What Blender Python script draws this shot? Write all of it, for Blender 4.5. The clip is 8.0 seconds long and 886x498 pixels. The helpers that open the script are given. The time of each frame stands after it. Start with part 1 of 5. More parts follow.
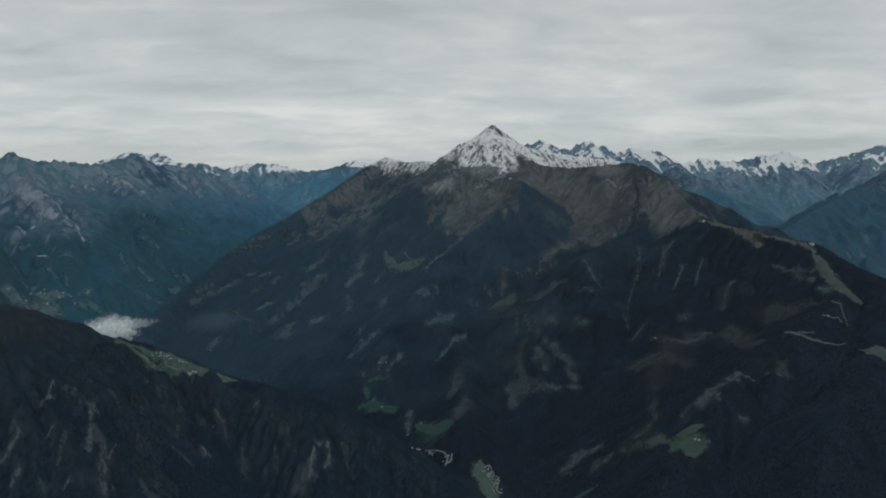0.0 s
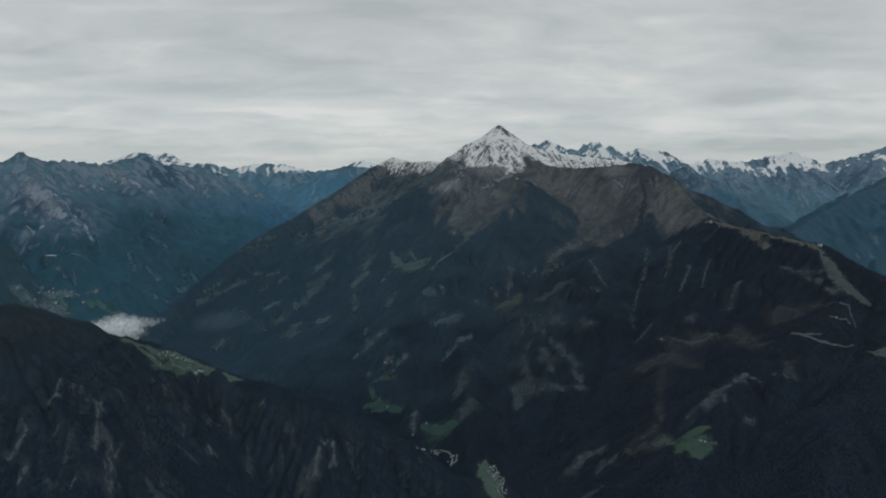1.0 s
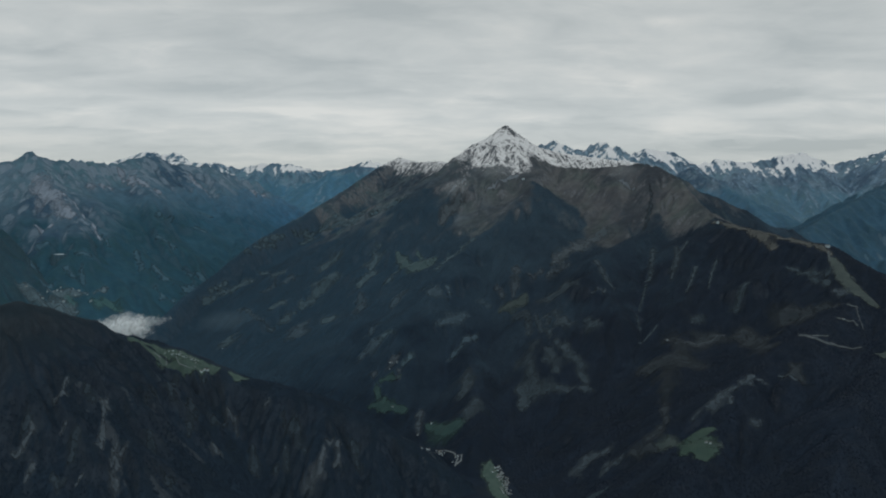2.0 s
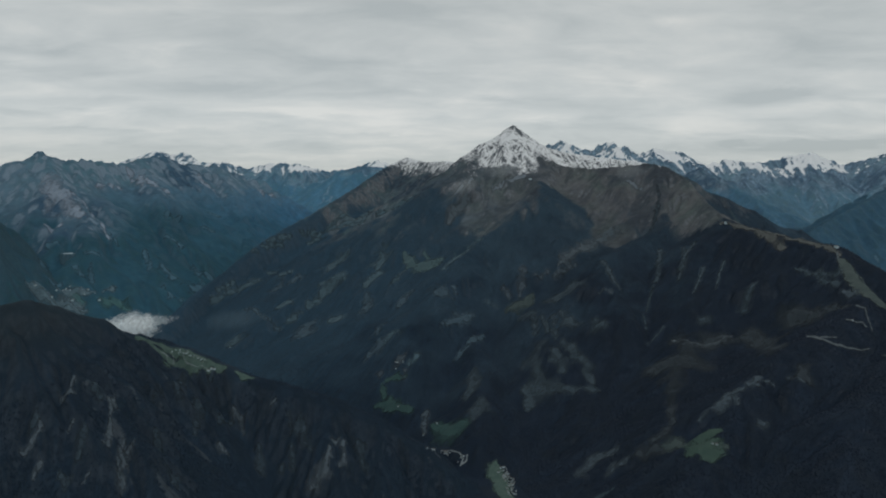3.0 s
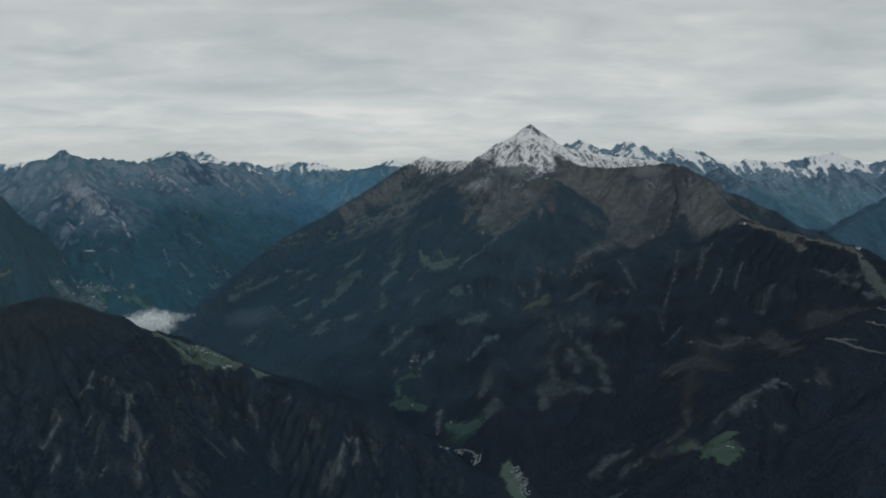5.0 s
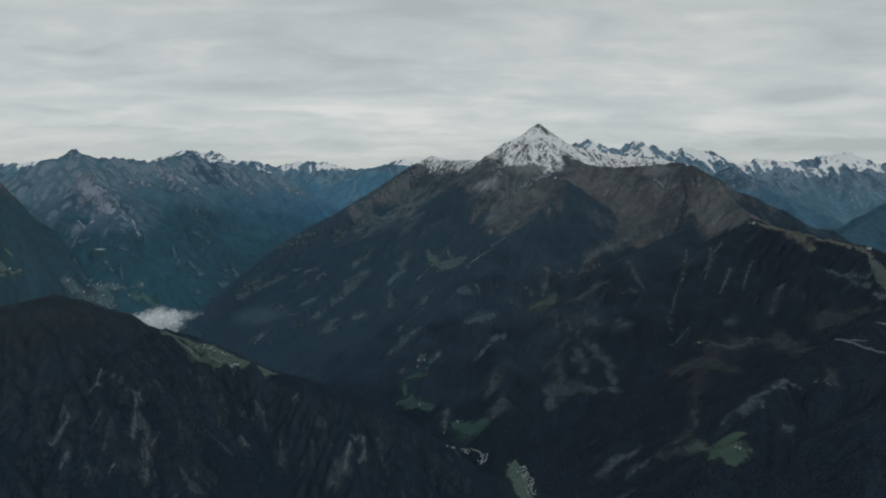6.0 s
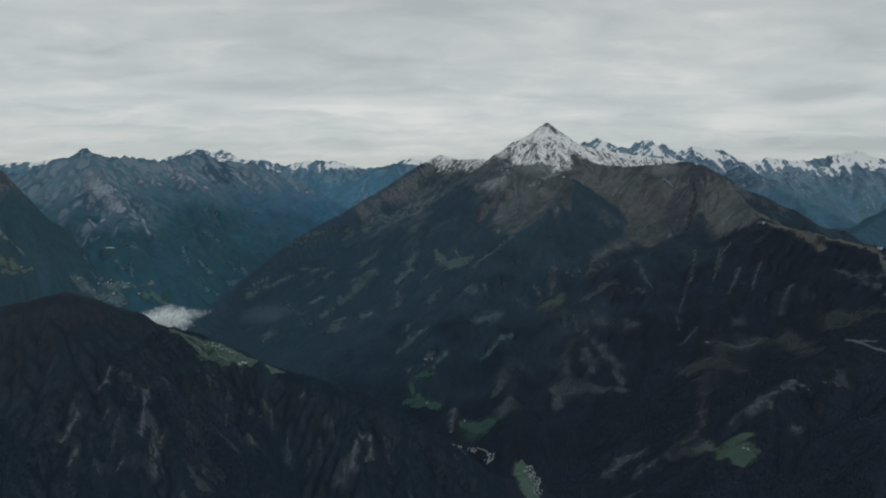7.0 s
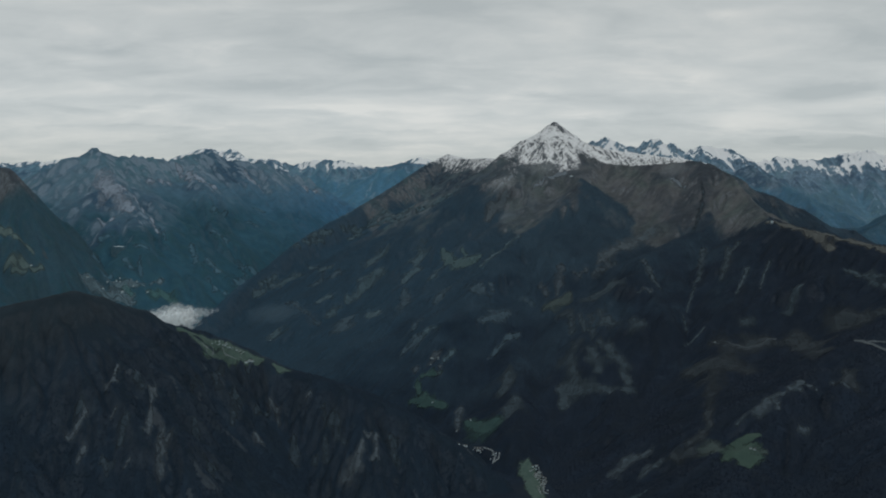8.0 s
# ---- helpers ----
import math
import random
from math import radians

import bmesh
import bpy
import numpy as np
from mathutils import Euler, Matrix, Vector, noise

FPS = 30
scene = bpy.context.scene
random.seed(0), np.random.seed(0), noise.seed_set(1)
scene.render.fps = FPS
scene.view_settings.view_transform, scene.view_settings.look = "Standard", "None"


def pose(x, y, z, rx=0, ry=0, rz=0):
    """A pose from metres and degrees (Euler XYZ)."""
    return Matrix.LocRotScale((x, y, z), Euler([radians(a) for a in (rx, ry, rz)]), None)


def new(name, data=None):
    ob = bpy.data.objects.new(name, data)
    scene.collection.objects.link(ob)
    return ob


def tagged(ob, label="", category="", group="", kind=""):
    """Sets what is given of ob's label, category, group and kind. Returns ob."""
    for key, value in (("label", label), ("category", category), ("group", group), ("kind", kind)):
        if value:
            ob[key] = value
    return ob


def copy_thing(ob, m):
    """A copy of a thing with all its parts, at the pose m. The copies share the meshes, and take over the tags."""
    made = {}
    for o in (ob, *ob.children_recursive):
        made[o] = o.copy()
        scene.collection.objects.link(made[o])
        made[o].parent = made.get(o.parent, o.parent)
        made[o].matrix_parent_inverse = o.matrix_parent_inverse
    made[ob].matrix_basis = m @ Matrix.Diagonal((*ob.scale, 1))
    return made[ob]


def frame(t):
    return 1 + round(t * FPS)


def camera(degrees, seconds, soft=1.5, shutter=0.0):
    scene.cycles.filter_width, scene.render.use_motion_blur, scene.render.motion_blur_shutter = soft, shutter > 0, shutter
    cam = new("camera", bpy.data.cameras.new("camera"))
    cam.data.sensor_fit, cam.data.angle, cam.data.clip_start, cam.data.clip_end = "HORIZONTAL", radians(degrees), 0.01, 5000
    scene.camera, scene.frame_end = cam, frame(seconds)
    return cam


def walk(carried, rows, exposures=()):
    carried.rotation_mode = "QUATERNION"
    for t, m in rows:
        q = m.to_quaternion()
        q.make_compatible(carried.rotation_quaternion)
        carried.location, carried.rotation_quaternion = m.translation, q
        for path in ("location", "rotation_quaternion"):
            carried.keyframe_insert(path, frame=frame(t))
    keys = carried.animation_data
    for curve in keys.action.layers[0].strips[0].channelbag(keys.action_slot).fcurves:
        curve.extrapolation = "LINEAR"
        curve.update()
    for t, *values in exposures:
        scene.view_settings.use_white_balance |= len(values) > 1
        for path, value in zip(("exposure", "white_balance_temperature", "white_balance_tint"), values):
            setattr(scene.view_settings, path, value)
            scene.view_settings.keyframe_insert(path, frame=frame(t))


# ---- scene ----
# Alpine valley, modelled at one quarter of its true size: 1 m here is 4 m there.
cam = camera(66.8, 8.0, soft=2.0)
PATH = (
    (0.0, 0.0, 0.0, -5.2, 0.0), (0.5, 1.05, 0.293, -5.19, 0.025), (1.0, 2.1, 0.608, -5.184, 0.07),
    (1.5, 3.2, 0.899, -5.176, 0.129), (3.0, 6.6, 1.849, -5.18, 0.245), (3.5, 7.8, 2.226, -5.188, 0.267),
    (4.0, 9.0, 2.627, -5.196, 0.322), (4.5, 10.2, 3.014, -5.222, 0.352), (6.0, 14.0, 4.143, -5.324, 0.447),
    (6.5, 15.3, 4.52, -5.358, 0.46), (7.0, 16.7, 4.915, -5.405, 0.48), (7.5, 18.0, 5.255, -5.436, 0.483),
    (8.0, 19.4, 5.602, -5.474, 0.494))
walk(cam, [(t, pose(x, 0.03 * x, 400, 90 + pitch, 0, yaw) @ pose(0, 0, 0, 0, 0, roll)) for t, x, yaw, pitch, roll in PATH])

# ---- sky and light ----
SUN_UP, SUN_ROUND = radians(48), radians(150)


def link(tree, a, b):
    tree.links.new(a, b)


def node(tree, kind, **values):
    n = tree.nodes.new(kind)
    for key, value in values.items():
        if key in n.inputs:
            n.inputs[key].default_value = value
    return n


def math_node(tree, op, a, b=None, clamp=False):
    n = tree.nodes.new("ShaderNodeMath")
    n.operation, n.use_clamp = op, clamp
    for slot, v in ((0, a), (1, b)):
        if v is None:
            continue
        if isinstance(v, (int, float)):
            n.inputs[slot].default_value = v
        else:
            link(tree, v, n.inputs[slot])
    return n.outputs[0]


def mix_colour(tree, fac, a, b):
    n = tree.nodes.new("ShaderNodeMix")
    n.data_type = "RGBA"
    for slot, v in ((0, fac), (6, a), (7, b)):
        if isinstance(v, (int, float)):
            n.inputs[slot].default_value = v
        elif isinstance(v, tuple):
            n.inputs[slot].default_value = (*v, 1)
        else:
            link(tree, v, n.inputs[slot])
    return n.outputs[2]


def ramp(tree, fac, stops):
    n = tree.nodes.new("ShaderNodeValToRGB")
    while len(n.color_ramp.elements) < len(stops):
        n.color_ramp.elements.new(0.5)
    for e, (p, c) in zip(n.color_ramp.elements, stops):
        e.position, e.color = p, (*c, 1) if isinstance(c, tuple) else (c, c, c, 1)
    link(tree, fac, n.inputs[0])
    return n.outputs[0]


THICK_CLOUDS = ((0.401, 0.124, 0.038, 0.0083, -0.110), (0.440, 0.134, 0.042, 0.0102, -0.110), (0.448, 0.201, 0.101, 0.0555, -0.085), (0.560, 0.240, 0.100, 0.0450, -0.060), (0.137, 0.194, 0.050, 0.0416, -0.055), (0.379, 0.065, 0.015, 0.0046, -0.160), (0.511, 0.064, 0.063, 0.0093, -0.170), (-0.679, 0.205, 0.042, 0.0065, -0.080), (-0.618, 0.195, 0.042, 0.0065, -0.080), (-0.396, 0.144, 0.101, 0.0139, -0.075), (-0.579, 0.084, 0.093, 0.0028, -0.060), (-0.427, 0.249, 0.050, 0.0130, -0.040), (-0.200, 0.175, 0.076, 0.0111, -0.040), (-0.117, 0.077, 0.101, 0.0028, -0.050), (0.440, 0.058, 0.050, 0.0037, -0.080))
THIN_CLOUDS = ((0.263, 0.156, 0.034, 0.0093, 0.090), (0.296, 0.241, 0.025, 0.0056, 0.070), (0.326, 0.092, 0.076, 0.0120, 0.050), (-0.080, 0.140, 0.021, 0.0037, 0.070), (-0.247, 0.113, 0.093, 0.0065, 0.070), (0.040, 0.137, 0.050, 0.0083, 0.060), (-0.671, 0.188, 0.050, 0.0065, 0.070), (-0.420, 0.209, 0.055, 0.0074, 0.060), (-0.499, 0.135, 0.101, 0.0056, 0.050), (-0.303, 0.112, 0.084, 0.0065, 0.060), (-0.406, 0.091, 0.038, 0.0037, 0.050), (-0.233, 0.260, 0.067, 0.0111, 0.050), (-0.604, 0.118, 0.109, 0.0093, 0.040), (0.131, 0.106, 0.076, 0.0065, 0.040))


def make_sky():
    world = bpy.data.worlds.new("overcast_sky")
    scene.world = world
    world.use_nodes = True
    t = world.node_tree
    t.nodes.clear()
    out = t.nodes.new("ShaderNodeOutputWorld")
    clear = t.nodes.new("ShaderNodeTexSky")
    clear.sky_type, clear.sun_disc = "NISHITA", False
    clear.sun_elevation, clear.sun_rotation, clear.altitude = SUN_UP, SUN_ROUND, 2200
    place = t.nodes.new("ShaderNodeTexCoord")
    axes = t.nodes.new("ShaderNodeSeparateXYZ")
    link(t, place.outputs["Generated"], axes.inputs[0])
    up = math_node(t, "MAXIMUM", axes.outputs[2], 0.0)
    lift = math_node(t, "ADD", up, 0.17)
    flat = t.nodes.new("ShaderNodeCombineXYZ")
    link(t, math_node(t, "DIVIDE", axes.outputs[0], lift), flat.inputs[0])
    link(t, math_node(t, "DIVIDE", axes.outputs[1], lift), flat.inputs[1])
    flat.inputs[2].default_value = 3.7
    # broad cloud banks and thin streaks on a flat cloud deck
    stretch = t.nodes.new("ShaderNodeMapping")
    stretch.inputs["Scale"].default_value = (0.8, 1.0, 1.0)
    link(t, flat.outputs[0], stretch.inputs["Vector"])
    banks = node(t, "ShaderNodeTexNoise", Scale=1.15, Detail=7.0, Roughness=0.5, Distortion=0.5)
    link(t, stretch.outputs[0], banks.inputs["Vector"])
    thin = t.nodes.new("ShaderNodeMapping")
    thin.inputs["Scale"].default_value = (0.9, 1.4, 1.0)
    link(t, flat.outputs[0], thin.inputs["Vector"])
    streaks = node(t, "ShaderNodeTexNoise", Scale=2.4, Detail=8.0, Roughness=0.58, Distortion=0.4)
    link(t, thin.outputs[0], streaks.inputs["Vector"])
    both = math_node(t, "ADD", math_node(t, "MULTIPLY", banks.outputs[0], 0.52), math_node(t, "SUBTRACT", math_node(t, "MULTIPLY", streaks.outputs[0], 0.46), -0.015))
    curdled = node(t, "ShaderNodeTexNoise", Scale=6.5, Detail=5.0, Roughness=0.6, Distortion=0.7)
    link(t, stretch.outputs[0], curdled.inputs["Vector"])
    both = math_node(t, "ADD", both, math_node(t, "MULTIPLY", math_node(t, "SUBTRACT", curdled.outputs[0], 0.5), 0.09))
    # single cloud banks, thick ones dark and thin ones bright: bearing, height, half width, half height, amount
    ahead = math_node(t, "MAXIMUM", axes.outputs[1], 0.02)
    ragged = math_node(t, "MULTIPLY", math_node(t, "SUBTRACT", streaks.outputs[0], 0.5), 0.10)
    bearing = math_node(t, "ADD", math_node(t, "DIVIDE", axes.outputs[0], ahead), ragged)
    rise = math_node(t, "ADD", math_node(t, "DIVIDE", axes.outputs[2], ahead), math_node(t, "MULTIPLY", ragged, 0.35))
    for u0, v0, wide, tall, amount in THICK_CLOUDS + THIN_CLOUDS:
        du = math_node(t, "POWER", math_node(t, "ABSOLUTE", math_node(t, "DIVIDE", math_node(t, "SUBTRACT", bearing, u0), wide)), 2.0)
        dv = math_node(t, "POWER", math_node(t, "ABSOLUTE", math_node(t, "DIVIDE", math_node(t, "SUBTRACT", rise, v0), tall)), 2.0)
        bell = math_node(t, "EXPONENT", math_node(t, "MULTIPLY", math_node(t, "ADD", du, dv), -1.0))
        both = math_node(t, "ADD", both, math_node(t, "MULTIPLY", bell, amount * 1.4))
    cloud = ramp(t, both, [(0.34, (0.43, 0.468, 0.470)), (0.50, (0.535, 0.566, 0.560)), (0.66, (0.665, 0.675, 0.650))])
    high = ramp(t, up, [(0.0, 0.86), (0.10, 1.04), (0.30, 0.97), (1.0, 0.95)])
    deck = t.nodes.new("ShaderNodeMix")
    deck.data_type, deck.blend_type = "RGBA", "MULTIPLY"
    deck.inputs[0].default_value = 1.0
    link(t, cloud, deck.inputs[6])
    link(t, high, deck.inputs[7])
    blue, grey, mixed = (t.nodes.new("ShaderNodeBackground") for _ in range(3))
    blue.inputs[1].default_value = 0.10
    grey.inputs[1].default_value = 1.0
    link(t, clear.outputs[0], blue.inputs[0])
    link(t, deck.outputs[2], grey.inputs[0])
    t.nodes.remove(mixed)
    cover = t.nodes.new("ShaderNodeMixShader")
    cover.inputs[0].default_value = 0.94
    link(t, blue.outputs[0], cover.inputs[1])
    link(t, grey.outputs[0], cover.inputs[2])
    link(t, cover.outputs[0], out.inputs[0])


make_sky()
sun_data = bpy.data.lights.new("sun", "SUN")
sun_data.energy, sun_data.angle, sun_data.color = 0.4, radians(25), (1.0, 0.97, 0.93)
sun = new("sun", sun_data)
sun.matrix_basis = pose(0, 0, 1500, 90 - math.degrees(SUN_UP), 0, 180 - math.degrees(SUN_ROUND))
scene.view_settings.exposure = 0.0


# ---- relief ----
def gradient_noise(x, y, seed):
    ix, iy = np.floor(x).astype(np.int64), np.floor(y).astype(np.int64)
    u, v = x - ix, y - iy
    su, sv = u * u * u * (u * (u * 6 - 15) + 10), v * v * v * (v * (v * 6 - 15) + 10)

    def corner(dx, dy):
        h = ((ix + dx) * 374761393 + (iy + dy) * 668265263 + seed * 974711) & 0xFFFFFFFF
        h = ((h ^ (h >> 13)) * 1274126177) & 0xFFFFFFFF
        a = ((h ^ (h >> 16)) & 0xFFFF) * (2 * np.pi / 65536)
        return np.cos(a) * (u - dx) + np.sin(a) * (v - dy)

    top = corner(0, 0) * (1 - su) + corner(1, 0) * su
    low = corner(0, 1) * (1 - su) + corner(1, 1) * su
    return (top * (1 - sv) + low * sv) * 1.5


def fractal(x, y, size, octaves, seed, ridged=False, gain=0.5):
    total, amount, norm = 0.0, 1.0, 0.0
    for i in range(octaves):
        n = gradient_noise(x / size + 17.3 * i, y / size - 9.1 * i, seed + i)
        total = total + amount * ((1 - 2 * np.abs(n)) if ridged else n)
        norm += amount
        amount, size = amount * gain, size * 0.5
    return total / norm


def smooth(a, b, v):
    t = np.clip((v - a) / (b - a), 0, 1)
    return t * t * (3 - 2 * t)


def blurred(h, rounds):
    for _ in range(rounds):
        p = np.pad(h, 1, mode="edge")
        h = (p[1:-1, 1:-1] * 4 + 2 * (p[:-2, 1:-1] + p[2:, 1:-1] + p[1:-1, :-2] + p[1:-1, 2:]) + p[:-2, :-2] + p[:-2, 2:] + p[2:, :-2] + p[2:, 2:]) / 16
    return h


def rain(h, cell, drops, steps, rounds, seed, hold):
    """Water runs down the slope and cuts gullies; hold (0 to 1) keeps the crests."""
    rng = np.random.default_rng(seed)
    g = h / cell
    ny, nx = g.shape
    flat_hold = hold.ravel()
    for _ in range(rounds):
        px, py = rng.uniform(1, nx - 3, drops), rng.uniform(1, ny - 3, drops)
        dx, dy = np.zeros(drops), np.zeros(drops)
        speed, water, load = np.ones(drops), np.ones(drops), np.zeros(drops)
        for _ in range(steps):
            ix, iy = px.astype(int), py.astype(int)
            u, v = px - ix, py - iy
            k = iy * nx + ix
            f = g.ravel()
            a, b, c, d = f[k], f[k + 1], f[k + nx], f[k + nx + 1]
            gx, gy = (b - a) * (1 - v) + (d - c) * v, (c - a) * (1 - u) + (d - b) * u
            here = a * (1 - u) * (1 - v) + b * u * (1 - v) + c * (1 - u) * v + d * u * v
            dx, dy = dx * 0.25 - gx * 0.75, dy * 0.25 - gy * 0.75
            n = np.sqrt(dx * dx + dy * dy) + 1e-9
            dx, dy = dx / n, dy / n
            px, py = np.clip(px + dx, 1, nx - 3), np.clip(py + dy, 1, ny - 3)
            jx, jy = px.astype(int), py.astype(int)
            s, t = px - jx, py - jy
            j = jy * nx + jx
            there = f[j] * (1 - s) * (1 - t) + f[j + 1] * s * (1 - t) + f[j + nx] * (1 - s) * t + f[j + nx + 1] * s * t
            fall = here - there
            room = np.maximum(fall, 0.02) * speed * water * 2.2
            give = np.where((load > room) | (fall < 0), np.where(fall < 0, np.minimum(-fall, load), (load - room) * 0.2), -np.minimum((room - load) * 0.15, 0.5 * np.maximum(fall, 0)))
            give = np.where(give < 0, give * (1 - flat_hold[k]), give) / np.bincount(k, minlength=nx * ny)[k]
            load = load - give
            for off, w in ((0, (1 - u) * (1 - v)), (1, u * (1 - v)), (nx, (1 - u) * v), (nx + 1, u * v)):
                g += np.bincount(k + off, give * w, nx * ny).reshape(ny, nx)
            speed = np.sqrt(np.clip(speed * speed + fall, 0.05, 9))
            water = water * 0.985
    return blurred(np.clip(g * cell, h - 25, h + 8), 1)


def ridge_field(X, Y, ridges):
    """The height that the ridges give, and the distance from the crest that rules there. A ridge: points, side slope (or left and right slope), crest's width."""
    best, dist, ruler = np.full(X.shape, -1e4), np.full(X.shape, 1e4), np.zeros(X.shape, dtype=int)
    for number, (points, slope, soft) in enumerate(ridges):
        for (x0, y0, z0), (x1, y1, z1) in zip(points, points[1:]):
            ex, ey = x1 - x0, y1 - y0
            s = np.clip(((X - x0) * ex + (Y - y0) * ey) / (ex * ex + ey * ey), 0, 1)
            d = np.hypot(X - x0 - s * ex, Y - y0 - s * ey)
            side = slope if isinstance(slope, float) else np.where(ex * (Y - y0) > ey * (X - x0), *slope)
            h = z0 + s * (z1 - z0) - side * (np.sqrt(d * d + soft * soft) - soft) * (1 - 0.28 * d / (d + 500))
            better = h > best
            best, dist, ruler = np.where(better, h, best), np.where(better, d, dist), np.where(better, number, ruler)
    return best, dist, ruler


FIELDS = {}


def make_field(name, x0, x1, y0, y1, cell, ridges, floor, seed, rough=22, size=220, cut=(30000, 40, 5), crest=3.0):
    nx, ny = int((x1 - x0) / cell) + 1, int((y1 - y0) / cell) + 1
    X, Y = np.meshgrid(x0 + cell * np.arange(nx), y0 + cell * np.arange(ny))
    wx, wy = fractal(X, Y, size, 4, seed), fractal(X, Y, size, 4, seed + 40)
    h, d, ruler = ridge_field(X, Y, ridges)
    away = smooth(0, 130, d)
    h2, d2, ruler = ridge_field(X + 45 * wx, Y + 45 * wy, ridges)
    h = h * (1 - away) + h2 * away
    h = h + rough * smooth(40, 240, h) * away * (fractal(X, Y, size * 0.6, 6, seed + 80, True) - 0.3) + crest * (fractal(X, Y, 10 + 5 * cell, 4, seed + 7, True, 0.55) - 0.5 + 0.5 * fractal(X, Y, 45 + 14 * cell, 2, seed + 3)) * (1 - away) * (0.62 + 0.9 * fractal(X, Y, 60 + 9 * cell, 2, seed + 5))
    h = np.maximum(h, floor) if floor is not None else h
    if cut:
        h = rain(h, cell, *cut, seed, 0.9 * (1 - smooth(4, 45, d)))
    h = h + min(crest, 30) * 0.45 * (1 - smooth(10, 90, d)) * fractal(X, Y, 4.5 * cell, 3, seed + 13, False, 0.7)
    FIELDS[name] = (x0, y0, cell, h, X, Y, d, ruler)
    return FIELDS[name]


def height(name, x, y):
    x0, y0, cell, h = FIELDS[name][:4]
    gx, gy = (x - x0) / cell, (y - y0) / cell
    ix, iy = min(max(int(gx), 0), h.shape[1] - 2), min(max(int(gy), 0), h.shape[0] - 2)
    u, v = gx - ix, gy - iy
    return float(h[iy, ix] * (1 - u) * (1 - v) + h[iy, ix + 1] * u * (1 - v) + h[iy + 1, ix] * (1 - u) * v + h[iy + 1, ix + 1] * u * v)


def sheet_mesh(name, X, Y, h, cover, material, keep=None, smooth_normals=False):
    """A mesh of the heights h over the grid X, Y; keep: the faces that it holds."""
    ny, nx = h.shape
    me = bpy.data.meshes.new(name)
    k = np.arange(nx * ny).reshape(ny, nx)
    quads = np.stack([k[:-1, :-1], k[:-1, 1:], k[1:, 1:], k[1:, :-1]], -1).reshape(-1, 4)
    if keep is not None:
        quads = quads[keep.ravel()]
    used, quads = np.unique(quads, return_inverse=True)
    quads = quads.reshape(-1, 4)
    me.vertices.add(len(used))
    me.vertices.foreach_set("co", np.stack([X, Y, h], -1).astype(np.float32).reshape(-1, 3)[used].ravel())
    me.loops.add(quads.size)
    me.loops.foreach_set("vertex_index", quads.astype(np.int32).ravel())
    me.polygons.add(len(quads))
    me.polygons.foreach_set("loop_start", np.arange(0, quads.size, 4, dtype=np.int32))
    me.update(calc_edges=True)
    me.polygons.foreach_set("use_smooth", np.ones(len(quads), dtype=bool))
    if cover is not None:
        layer = me.attributes.new("cover", "FLOAT_COLOR", "POINT")
        four = [*cover, np.full_like(h, 0.5)][:4]
        layer.data.foreach_set("color", np.stack(four, -1).astype(np.float32).reshape(-1, 4)[used].ravel())
    if smooth_normals:
        gy, gx = np.gradient(h, Y[1, 0] - Y[0, 0], X[0, 1] - X[0, 0])
        n = np.stack([-gx, -gy, np.ones_like(h)], -1).reshape(-1, 3)[used]
        me.normals_split_custom_set_from_vertices(n / np.linalg.norm(n, axis=1)[:, None])
    me.materials.append(material)
    return me


